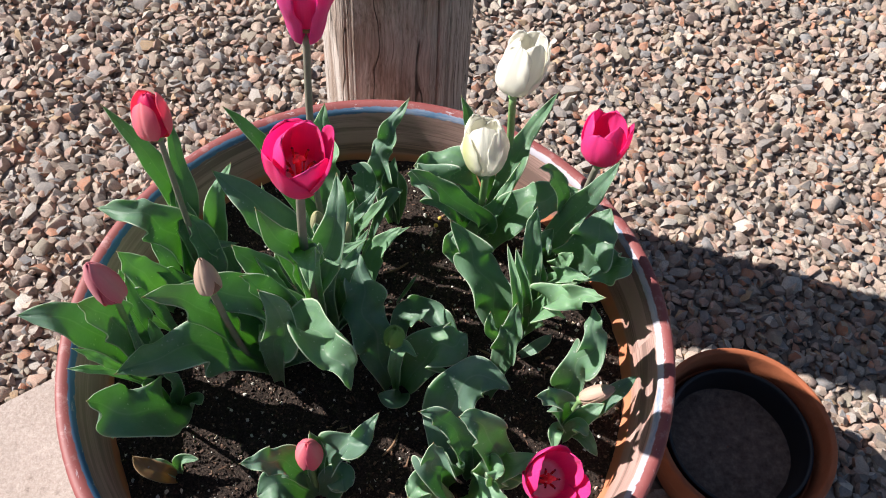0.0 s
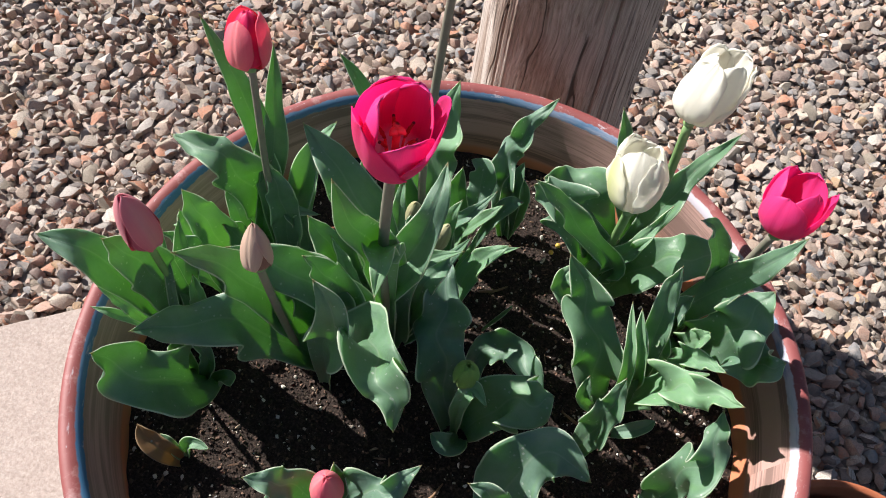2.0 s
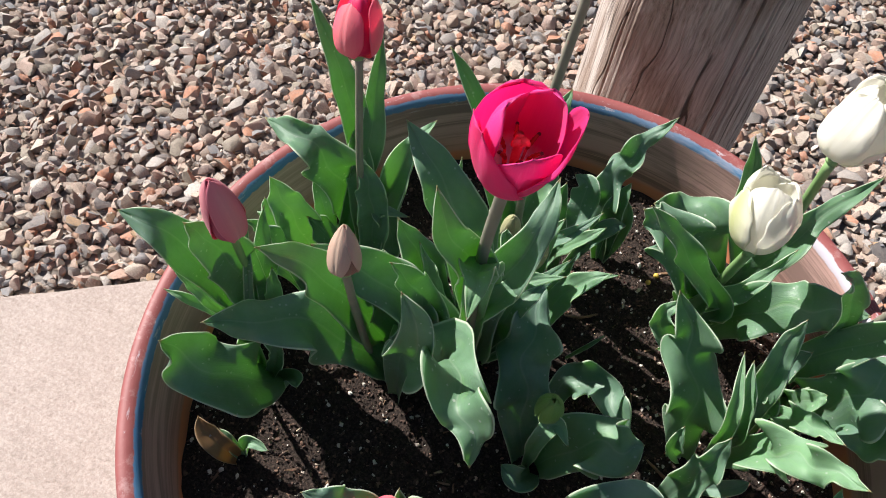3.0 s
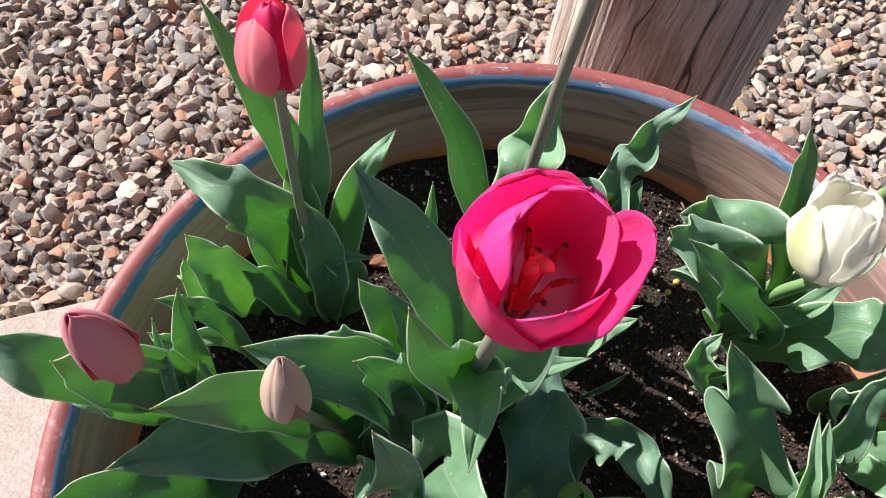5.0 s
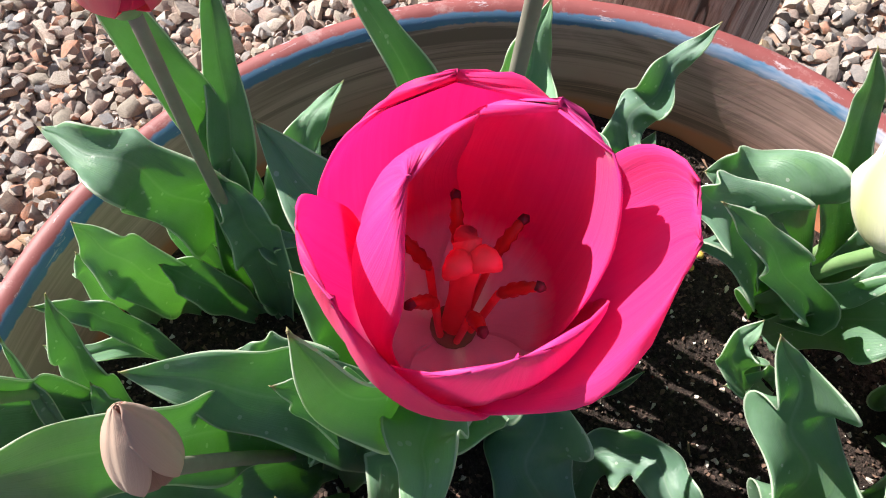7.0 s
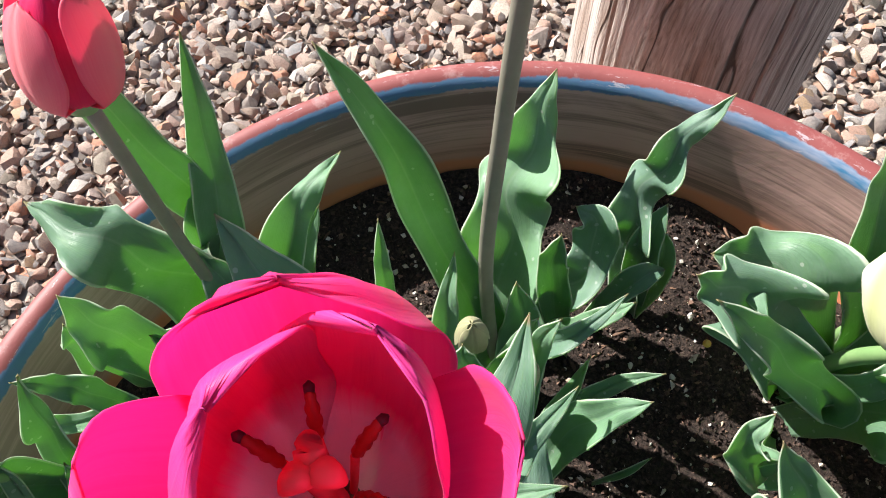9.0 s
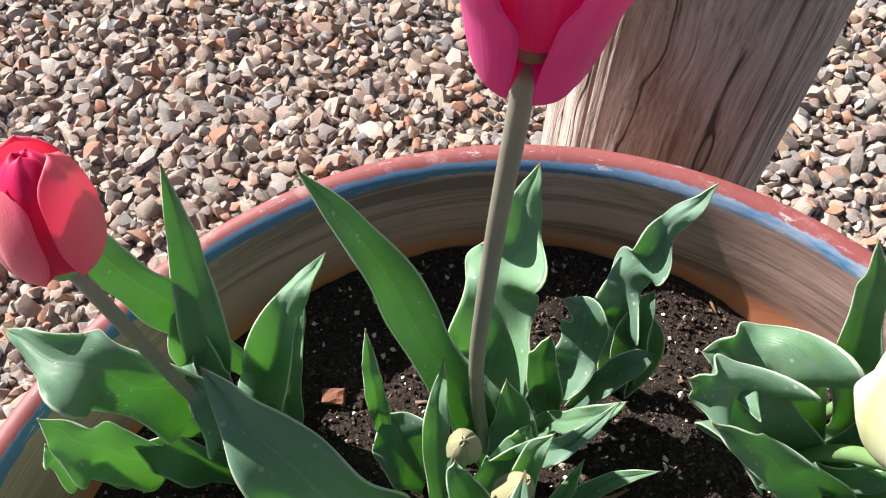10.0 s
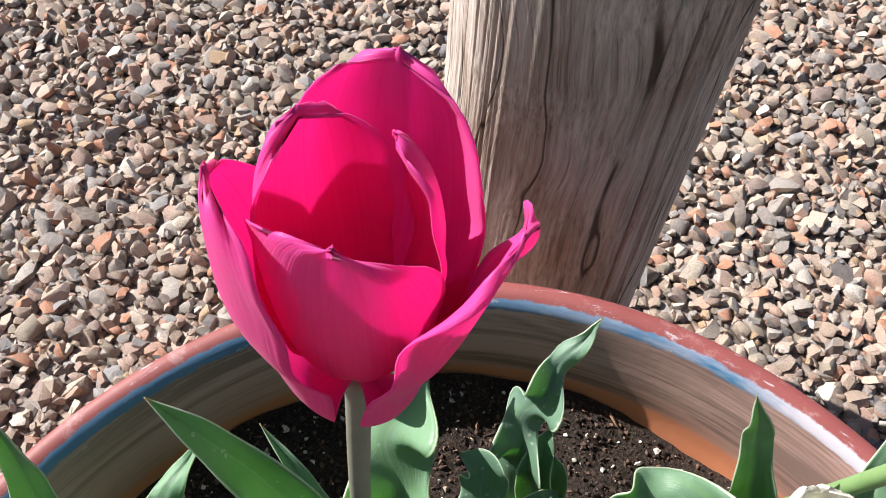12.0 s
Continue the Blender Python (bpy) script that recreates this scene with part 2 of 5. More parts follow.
def island_material(name, stops, rough=0.75, scale=130.0, bump=0.4, dist=0.002, vary=0.35, mode="LINEAR"):
    """Loose pieces, each with its own colour."""
    n = Nodes(name)
    rnd = n.add("NewGeometry").outputs["Random Per Island"]
    co = co_of(n)
    f = n.noise(co, scale, 5.0, 0.7)
    g = n.noise(co, scale * 4, 3.0, 0.6)
    col = n.ramp(rnd, *stops, mode=mode)
    col = n.mix(n.math("MULTIPLY", n.ramp(f, (0.4, (0, 0, 0)), (0.65, (1, 1, 1))), vary), col, (0.44, 0.36, 0.31))
    col = n.mix(n.math("MULTIPLY", n.ramp(g, (0.45, (0, 0, 0)), (0.6, (1, 1, 1))), vary * 0.8), col, (0.09, 0.075, 0.07))
    n.done(col, rough, n.bump(n.math("ADD", f, g), bump, dist), 0.35)
    return n.m


soil_mat = soil_material()
crumb_mat = island_material("soil_crumb", [(0.0, (0.008, 0.0055, 0.0045)), (0.45, (0.034, 0.021, 0.0165)), (0.8, (0.1, 0.06, 0.045)), (1.0, (0.22, 0.13, 0.09))], 0.9, 400.0, 0.5, 0.001, 0.05)
bark_mat = island_material("bark_shreds", [(0.0, (0.025, 0.015, 0.011)), (0.5, (0.08, 0.043, 0.027)), (0.85, (0.18, 0.1, 0.06)), (1.0, (0.32, 0.22, 0.15))], 0.9, 300.0, 0.5, 0.001, 0.1)
perlite_mat = island_material("perlite", [(0.0, (0.55, 0.5, 0.42)), (0.4, (0.7, 0.67, 0.62)), (0.7, (0.45, 0.34, 0.24)), (1.0, (0.76, 0.73, 0.68))], 0.8, 300.0, 0.4, 0.001, 0.1)
gravel_mat = island_material("crushed_gravel", [
    (0.00, (0.173, 0.144, 0.125)), (0.05, (0.225, 0.225, 0.23)), (0.12, (0.383, 0.296, 0.232)), (0.21, (0.439, 0.314, 0.257)), (0.30, (0.292, 0.265, 0.242)), (0.37, (0.481, 0.369, 0.298)), (0.45, (0.236, 0.173, 0.151)), (0.50, (0.292, 0.251, 0.194)),
    (0.56, (0.523, 0.447, 0.368)), (0.62, (0.45, 0.205, 0.12)), (0.67, (0.390, 0.355, 0.323)), (0.74, (0.202, 0.184, 0.176)), (0.79, (0.432, 0.272, 0.207)), (0.87, (0.306, 0.229, 0.176)), (0.94, (0.425, 0.285, 0.166)), (0.97, (0.580, 0.523, 0.466))], mode="CONSTANT", vary=0.42, bump=0.7)


def ground_material():
    n = Nodes("gravel_bed")
    co = co_of(n)
    v = n.add("TexVoronoi", {"Vector": co, "Scale": 34.0})
    w = n.add("TexVoronoi", {"Vector": co, "Scale": 34.0}, feature="DISTANCE_TO_EDGE")
    sep = n.add("SeparateColor", {0: v.outputs["Color"]})
    col = n.ramp(sep.outputs[0], (0.0, (0.12, 0.11, 0.1)), (0.3, (0.28, 0.22, 0.18)), (0.55, (0.19, 0.17, 0.155)), (0.75, (0.32, 0.2, 0.14)), (1.0, (0.4, 0.34, 0.3)))
    gap = n.ramp(w.outputs["Distance"], (0.0, (0.25, 0.22, 0.2)), (0.12, (1, 1, 1)))
    col = n.mix(1.0, col, gap, "MULTIPLY")
    n.done(col, 0.85, n.bump(w.outputs["Distance"], 0.8, 0.02), 0.3)
    return n.m


def concrete_material():
    n = Nodes("concrete")
    co = co_of(n)
    f, g, h = n.noise(co, 5.0, 6.0, 0.7), n.noise(co, 60.0, 5.0, 0.7), n.noise(co, 420.0, 3.0)
    col = n.ramp(f, (0.3, (0.33, 0.27, 0.24)), (0.55, (0.41, 0.34, 0.31)), (0.75, (0.48, 0.41, 0.38)))
    pits = n.ramp(g, (0.3, (0.32, 0.26, 0.22)), (0.42, (1, 1, 1)))
    col = n.mix(0.6, col, pits, "MULTIPLY")
    sand = n.ramp(n.noise(co, 230.0, 4.0, 0.75), (0.36, (0.24, 0.19, 0.165)), (0.5, (0.4, 0.335, 0.29)), (0.66, (0.56, 0.49, 0.44)))
    col = n.mix(0.45, col, sand)
    brush = n.noise(n.scaled(co, 14, 120, 1), 1.0, 4.0, 0.6)
    col = n.mix(n.math("MULTIPLY", n.ramp(brush, (0.5, (0, 0, 0)), (0.7, (1, 1, 1))), 0.35), col, (0.3, 0.245, 0.21))
    n.done(col, 0.85, n.bump(n.math("ADD", n.math("ADD", g, h), brush), 0.45, 0.0025), 0.3)
    return n.m


def wood_material():
    n = Nodes("weathered_wood")
    co = co_of(n)
    warp = n.add("VectorMath", {0: co, 1: n.add("VectorMath", {0: n.add("TexNoise", {"Vector": co, "Scale": 5.0}).outputs["Color"], 1: (0.05, 0.05, 0.05)}, operation="MULTIPLY").outputs[0]}, operation="ADD").outputs[0]
    grain = n.noise(n.scaled(warp, 210, 210, 3.0), 1.0, 6.0, 0.72)
    fibre = n.noise(n.scaled(warp, 640, 640, 8), 1.0, 3.0, 0.6)
    big = n.noise(n.scaled(co, 11, 11, 3.5), 1.0, 5.0, 0.65)
    mixed = n.math("MULTIPLY_ADD", n.math("SUBTRACT", fibre, 0.5), 0.5, grain)
    col = n.ramp(mixed, (0.28, (0.19, 0.155, 0.135)), (0.42, (0.38, 0.33, 0.295)), (0.58, (0.52, 0.46, 0.42)), (0.78, (0.66, 0.6, 0.56)))
    brown = n.ramp(mixed, (0.28, (0.13, 0.09, 0.07)), (0.5, (0.30, 0.225, 0.18)), (0.75, (0.43, 0.34, 0.29)))
    col = n.mix(n.math("MULTIPLY", n.ramp(big, (0.48, (0, 0, 0)), (0.62, (1, 1, 1))), 0.85), col, brown)
    split = n.math("ABSOLUTE", n.math("SUBTRACT", n.noise(n.scaled(warp, 30, 30, 0.9), 1.0, 1.5, 0.5), 0.5))
    line = n.ramp(split, (0.004, (1, 1, 1)), (0.013, (0, 0, 0)))
    col = n.mix(n.math("MULTIPLY", line, 0.85), col, (0.035, 0.024, 0.018))
    h = n.math("SUBTRACT", n.math("ADD", grain, n.math("MULTIPLY", fibre, 0.6)), n.math("MULTIPLY", line, 1.5))
    n.done(col, 0.85, n.bump(h, 0.6, 0.003), 0.25)
    return n.m


ground_mat, concrete_mat, wood_mat = ground_material(), concrete_material(), wood_material()
plastic_mat = Nodes("black_plastic")
plastic_mat.done((0.012, 0.014, 0.018), 0.42, plastic_mat.bump(plastic_mat.noise(co_of(plastic_mat), 90.0), 0.1, 0.001))
plastic_mat = plastic_mat.m

# ---- mesh helpers ----
def from_grid(name, pts, closed=False, cap=False):
    """A mesh from rows of points (n, m, 3), with a uv map: u across, v along."""
    n, m = pts.shape[:2]
    verts = pts.reshape(-1, 3)
    faces = []
    for i in range(n - 1):
        for j in range(m if closed else m - 1):
            k = (j + 1) % m
            faces.append((i * m + j, i * m + k, (i + 1) * m + k, (i + 1) * m + j))
    if cap:
        faces.append(tuple(range((n - 1) * m, n * m)))
        faces.append(tuple(reversed(range(m))))
    me = bpy.data.meshes.new(name)
    me.from_pydata(verts.tolist(), [], faces)
    uv = me.uv_layers.new(name="uv")
    li = np.empty(len(me.loops), dtype=np.int64)
    me.loops.foreach_get("vertex_index", li)
    u, v = (li % m) / max(1, m if closed else m - 1), (li // m) / (n - 1)
    uv.data.foreach_set("uv", np.stack([u, v], -1).ravel())
    me.polygons.foreach_set("use_smooth", [True] * len(me.polygons))
    me.update()
    return me


def part(name, me, material, parent=None, label=""):
    """One mesh object under a thing or a part; takes a mesh or a bmesh."""
    if isinstance(me, bmesh.types.BMesh):
        bm, me = me, bpy.data.meshes.new(name)
        bm.to_mesh(me)
        bm.free()
    if not me.materials:
        me.materials.append(material)
    ob = new(name, me)
    ob.parent = parent
    if label:
        tagged(ob, label)
    return ob


def lathe(name, profile, steps=96, v_metres=False, wobble=0.0):
    """A turned mesh from (radius, height) pairs; v may run in metres along the profile."""
    prof = np.array(profile, dtype=float)
    a = np.linspace(0, 2 * np.pi, steps, endpoint=False)
    pts = np.empty((len(prof), steps, 3))
    wob = 1 + wobble * (np.sin(2 * a + 0.6) + 0.6 * np.sin(3 * a + 2.0))
    pts[..., 0] = prof[:, :1] * np.cos(a) * wob
    pts[..., 1] = prof[:, :1] * np.sin(a) * wob
    pts[..., 2] = prof[:, 1:]
    me = from_grid(name, pts, closed=True)
    if v_metres:
        d = np.concatenate([[0], np.cumsum(np.hypot(*np.diff(prof, axis=0).T))])
        li = np.empty(len(me.loops), dtype=np.int64)
        me.loops.foreach_get("vertex_index", li)
        u = np.empty(len(li))
        rows, cols = li // steps, li % steps
        quad = np.arange(len(li)) // 4
        first = quad % steps == steps - 1
        u = np.where(first & (cols == 0), 1.0, cols / steps)
        me.uv_layers[0].data.foreach_set("uv", np.stack([u, d[rows]], -1).ravel())
    return me


def smooth_profile(profile, n=4):
    """Rounds a profile by Catmull-Rom."""
    p = [Vector(q) for q in profile]
    out = []
    for i in range(len(p) - 1):
        a, b, c, d = p[max(i - 1, 0)], p[i], p[i + 1], p[min(i + 2, len(p) - 1)]
        for k in range(n):
            t = k / n
            out.append(tuple(0.5 * (2 * b + (c - a) * t + (2 * a - 5 * b + 4 * c - d) * t * t + (3 * b - a - 3 * c + d) * t ** 3)))
    out.append(tuple(p[-1]))
    return out


def rock_shapes(rng, count, points=18, squash=0.62, boxy=3.2):
    """Angular convex lumps with blunted corners, each about one unit across."""
    shapes = []
    for _ in range(count):
        bm = bmesh.new()
        lean = rng.uniform(-0.35, 0.35, 2)
        long = rng.uniform(0.85, 1.2)
        for _ in range(points):
            v = rng.normal(size=3)
            v = v / (np.abs(v) ** boxy).sum() ** (1 / boxy) * rng.uniform(0.86, 1.0)
            bm.verts.new(((v[0] + lean[0] * v[2]) * 0.5 * long, (v[1] + lean[1] * v[0]) * 0.42, v[2] * 0.5 * squash))
        res = bmesh.ops.convex_hull(bm, input=bm.verts)
        bmesh.ops.delete(bm, geom=[e for e in res["geom_interior"] if isinstance(e, bmesh.types.BMVert)], context="VERTS")
        bmesh.ops.triangulate(bm, faces=bm.faces)
        bm.verts.index_update()
        shapes.append((np.array([v.co[:] for v in bm.verts]), np.array([[v.index for v in f.verts] for f in bm.faces])))
        bm.free()
    return shapes


def scatter(name, shapes, places, sizes, rng, material, tilt=0.5, smooth=0):
    """One mesh of many loose lumps."""
    vs, fs, base = [], [], 0
    for p, s in zip(places, sizes):
        v, f = shapes[rng.integers(len(shapes))]
        e = Euler((rng.normal() * tilt, rng.normal() * tilt, rng.uniform(0, 6.283)))
        vs.append(v * s @ np.array(e.to_matrix()).T + p)
        fs.append(f + base)
        base += len(v)
    vs, fs = np.concatenate(vs), np.concatenate(fs)
    me = bpy.data.meshes.new(name)
    me.from_pydata(vs.tolist(), [], fs.tolist())
    if smooth:
        me.polygons.foreach_set("use_smooth", [True] * len(me.polygons))
        me.set_sharp_from_angle(angle=radians(smooth))
    me.materials.append(material)
    return new(name, me)


# ---- the setting: ground, gravel, slab ----
rng = np.random.default_rng(7)
POT, RIM_Z, SOIL_Z = (0.0, 0.0035), 0.546, 0.457
POST, POST_R = (0.005, 0.515), 0.113
SMALL = (0.530, 0.034)


def sheet(name, size, z, step, material, bump=0.0):
    c = np.linspace(-1, 1, step)
    c = np.sign(c) * np.abs(c) ** 3 * size
    pts = np.stack([*np.meshgrid(c, c), np.full((step, step), z)], -1)
    me = from_grid(name, pts)
    me.materials.append(material)
    return new(name, me)


tagged(sheet("ground", 200, -0.016, 60, ground_mat), "bed of loose pinkish grey gravel reaching to the horizon", "ground", kind="structure")

# edge of the slab runs from far left towards the back of the pot
SLAB = [(-0.36, 0.297), (-0.60, 0.135), (-1.0, -0.135), (-1.9, -0.74), (-1.9, -2.2), (0.33, -2.2), (0.33, -0.75), (0.2, -0.16), (-0.1, 0.2), (-0.25, 0.31)]


def on_slab(x, y, pad=0.0):
    inside = False
    for (x1, y1), (x2, y2) in zip(SLAB, SLAB[1:] + SLAB[:1]):
        if (y1 > y) != (y2 > y) and x < (x2 - x1) * (y - y1) / (y2 - y1) + x1:
            inside = not inside
    return inside


def build_slab():
    bm = bmesh.new()
    ring = []
    for (x1, y1), (x2, y2) in zip(SLAB, SLAB[1:] + SLAB[:1]):
        n = max(1, int(math.hypot(x2 - x1, y2 - y1) / 0.02))
        for k in range(n):
            x, y = x1 + (x2 - x1) * k / n, y1 + (y2 - y1) * k / n
            d = noise.noise((x * 16, y * 16, 3)) * 0.007 + noise.noise((x * 60, y * 60, 1)) * 0.003
            ring.append((x + d, y + d))
    top = [bm.verts.new((x, y, 0.006)) for x, y in ring]
    f = bm.faces.new(top)
    if f.normal.z < 0:
        f.normal_flip()
    ext = bmesh.ops.extrude_face_region(bm, geom=[f])
    bmesh.ops.translate(bm, verts=[e for e in ext["geom"] if isinstance(e, bmesh.types.BMVert)], vec=(0, 0, -0.09))
    bmesh.ops.recalc_face_normals(bm, faces=bm.faces)
    bmesh.ops.bevel(bm, geom=[e for e in bm.edges if all(v.co.z > 0 for v in e.verts)], offset=0.006, segments=2, affect="EDGES")
    ob = part("pavement", bm, concrete_mat)
    tagged(ob, "pale beige concrete slab with a rough, slightly curved edge", "pavement", kind="structure")


build_slab()


def build_gravel():
    x0, x1, y0, y1, s = -1.4, 1.45, -0.45, 1.7, 0.0188
    gx, gy = np.meshgrid(np.arange(x0, x1, s), np.arange(y0, y1, s))
    places, sizes = [], []
    for layer in range(2):
        px = gx + rng.uniform(-0.5, 0.5, gx.shape) * s + layer * s / 2
        py = gy + rng.uniform(-0.5, 0.5, gx.shape) * s + layer * s / 2
        for x, y in zip(px.ravel(), py.ravel()):
            if math.hypot(x, y) < 0.215 or math.hypot(x - POST[0], y - POST[1]) < POST_R - 0.004 or math.hypot(x - SMALL[0], y - SMALL[1]) < 0.098:
                continue
            edge = min(x - x0, x1 - x, y - y0, y1 - y) / 0.25
            if edge < 1 and rng.uniform() > edge:
                continue
            if on_slab(x, y - 0.008):
                continue
            size = float(np.clip(rng.lognormal(math.log(0.0225), 0.34), 0.010, 0.046))
            places.append((x, y, -0.016 + layer * 0.009 + rng.uniform(-0.003, 0.003) - size * 0.12))
            sizes.append(size)
    ob = scatter("gravel", rock_shapes(rng, 120, 19, 0.62, 2.7), places, sizes, rng, gravel_mat, 0.5, smooth=36)
    tagged(ob, "loose angular gravel in pink, tan, grey and rust", "gravel", kind="stuff")


build_gravel()


# ---- the post ----
def build_post():
    steps, rows = 720, 130
    a = np.linspace(0, 2 * np.pi, steps, endpoint=False)
    z = np.linspace(-0.03, 2.6, rows)
    pts = np.empty((rows, steps, 3))
    cracks = [(rng.uniform(0, 6.28), rng.uniform(-0.3, 2.0), rng.uniform(0.3, 1.3), rng.uniform(0.002, 0.0055), rng.uniform(-0.06, 0.06)) for _ in range(64)]
    for i, h in enumerate(z):
        r = POST_R - 0.022 * (h - 0.3)
        rad = np.full(steps, r)
        for j in range(0, steps, 3):
            c, s = math.cos(a[j]), math.sin(a[j])
            rad[j:j + 3] += 0.004 * noise.noise((c * 1.6, s * 1.6, h * 0.9)) + 0.0022 * noise.noise((c * 7, s * 7, h * 1.2)) + 0.001 * noise.noise((c * 24, s * 24, h * 2.5))
        flat = 0.875 * r / np.maximum(0.3, np.cos(a - radians(196) - 0.05 * math.sin(h * 5.0)))
        rad = np.where(np.cos(a - radians(196)) > 0.6, np.minimum(rad, flat + 0.3 * (rad - r)), rad)
        for ca, cz, cl, depth, lean in cracks:
            if abs(h - cz) < cl:
                d = (a - ca - lean * (h - cz) - 0.03 * noise.noise((ca * 5, 0, h * 4)) + np.pi) % (2 * np.pi) - np.pi
                rad -= depth * (1 - ((h - cz) / cl) ** 2) * np.exp(-((d / 0.0085) ** 2))
        cx, cy = 0.0105 * (h - 0.3), 0.0077 * (h - 0.3)
        pts[i] = np.stack([cx + rad * np.cos(a), cy + rad * np.sin(a), np.full(steps, h)], -1)
    me = from_grid("wooden_post", pts, closed=True, cap=True)
    ob = part("wooden_post", me, wood_mat)
    ob.location = (*POST, 0)
    tagged(ob, "weathered grey-brown round wooden post with long drying cracks", "post")


build_post()


# ---- the big pot and its soil ----
def build_pot():
    pot = new("flower_pot")
    tagged(pot, "large terracotta planter with hand-painted red and blue rim", "plant pot")
    pot.location = (*POT, 0.006)
    h = RIM_Z - 0.006
    pot.scale = (1.008, 1.008, 1.0)
    body = smooth_profile([(0.001, 0.03), (0.17, 0.03), (0.185, 0.02), (0.192, 0.0), (0.205, 0.004), (0.212, 0.03), (0.238, 0.16), (0.262, 0.3), (0.278, h - 0.082), (0.2785, h - 0.078)], 4)
    part("body", lathe("body", body, 128), terra_mat, pot, "bare orange terracotta body")
    rim = smooth_profile([(0.2785, h - 0.079), (0.291, h - 0.076), (0.2955, h - 0.066), (0.2975, h - 0.04), (0.2995, h - 0.016), (0.3005, h - 0.008), (0.2985, h - 0.0018), (0.294, h), (0.289, h - 0.0012),
                          (0.2845, h - 0.005), (0.2822, h - 0.011), (0.2785, h - 0.03), (0.2745, h - 0.052), (0.2725, h - 0.072), (0.2705, h - 0.084), (0.267, h - 0.1), (0.260, h - 0.14)], 4)
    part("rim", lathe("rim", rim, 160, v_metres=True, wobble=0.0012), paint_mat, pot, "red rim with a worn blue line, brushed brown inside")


build_pot()


def soil_height(x, y):
    r = math.hypot(x, y)
    bank = max(0.0, min(1.0, (r - 0.19) / 0.075)) ** 2 * max(0.15, min(1.0, 0.75 - 4.6 * x)) * 0.016
    return SOIL_Z + bank + 0.007 * noise.noise((x * 14, y * 14, 5)) + 0.004 * noise.noise((x * 42, y * 42, 9)) - 0.006 * max(0, r - 0.22) / 0.05


def build_soil():
    rings, steps = 90, 180
    pts = np.empty((rings, steps, 3))
    for i in range(rings):
        r = 0.0015 + 0.2735 * i / (rings - 1)
        for j in range(steps):
            t = 2 * math.pi * j / steps
            x, y = r * math.cos(t), r * math.sin(t)
            pts[i, j] = x, y, soil_height(x, y) + 0.0022 * noise.noise((x * 130, y * 130, 2)) + 0.001 * noise.noise((x * 300, y * 300, 4))
    me = from_grid("potting_soil", pts, closed=True)
    ob = part("potting_soil", me, soil_mat)
    tagged(ob, "dark crumbly potting soil with white perlite in the planter", "soil", kind="stuff")
    shapes = rock_shapes(rng, 16, 9, 0.85, 2.0)

    def spread(count, lo, hi, rmax=0.270):
        r, t = rmax * np.sqrt(rng.uniform(0, 1, count)), rng.uniform(0, 6.283, count)
        size = rng.uniform(0, 1, count) ** 2.5 * (hi - lo) + lo
        xs, ys = r * np.cos(t), r * np.sin(t)
        return [(x, y, soil_height(x, y) + 0.25 * s) for x, y, s in zip(xs, ys, size)], size

    tagged(scatter("soil_crumbs", shapes, *spread(30000, 0.001, 0.0052), rng, crumb_mat, 0.9), "dark crumbs and bark bits on the potting soil", "soil", kind="stuff")
    bits = [(v * np.array((1.9, 0.55, 0.4)), f) for v, f in rock_shapes(rng, 12, 10, 0.8, 2.4)]
    tagged(scatter("bark_bits", bits, *spread(480, 0.003, 0.008), rng, bark_mat, 0.35), "brown bark shreds mixed into the potting soil", "bark", kind="stuff")
    tagged(scatter("perlite", shapes, *spread(2600, 0.001, 0.0062), rng, perlite_mat, 0.9), "white perlite grains strewn on the soil", "perlite", kind="stuff")


build_soil()


# ---- the small pot beside it ----
def build_small_pot():
    thing = new("small_pot")
    thing.location = (*SMALL, 0.0)
    tagged(thing, "small terracotta pot holding a black nursery pot of dry soil", "plant pot")
    out = smooth_profile([(0.001, 0.014), (0.08, 0.012), (0.088, -0.004), (0.094, 0.0), (0.104, 0.05), (0.114, 0.105), (0.1155, 0.11), (0.127, 0.113), (0.1305, 0.12), (0.1325, 0.145), (0.1325, 0.156), (0.130, 0.16), (0.1255, 0.159), (0.1225, 0.153), (0.119, 0.12), (0.108, 0.05)], 4)
    part("outer_pot", lathe("outer_pot", out, 96), terra_small, thing)
    inn = smooth_profile([(0.094, 0.02), (0.1045, 0.11), (0.1065, 0.128), (0.1085, 0.13), (0.1085, 0.134), (0.1055, 0.135), (0.102, 0.131), (0.0985, 0.11), (0.093, 0.06)], 4)
    part("nursery_pot", lathe("nursery_pot", inn, 80), plastic_mat, thing, "black plastic nursery pot")
    pts = np.empty((26, 60, 3))
    for i in range(26):
        for j in range(60):
            r, t = 0.001 + 0.0965 * i / 25, 2 * math.pi * j / 60
            x, y = r * math.cos(t), r * math.sin(t)
            pts[i, j] = x, y, 0.082 + 0.004 * noise.noise((x * 30, y * 30, 7)) + 0.0018 * noise.noise((x * 110, y * 110, 3))
    part("dry_soil", from_grid("dry_soil", pts, closed=True), dry_mat, thing, "dry grey-brown soil")


dry = Nodes("dry_soil")
dry_f = dry.noise(co_of(dry), 90.0, 6.0, 0.7)
dry.done(dry.ramp(dry_f, (0.3, (0.09, 0.06, 0.045)), (0.55, (0.2, 0.14, 0.11)), (0.8, (0.33, 0.25, 0.2))), 0.9, dry.bump(dry_f, 0.7, 0.004))
dry_mat = dry.m
build_small_pot()

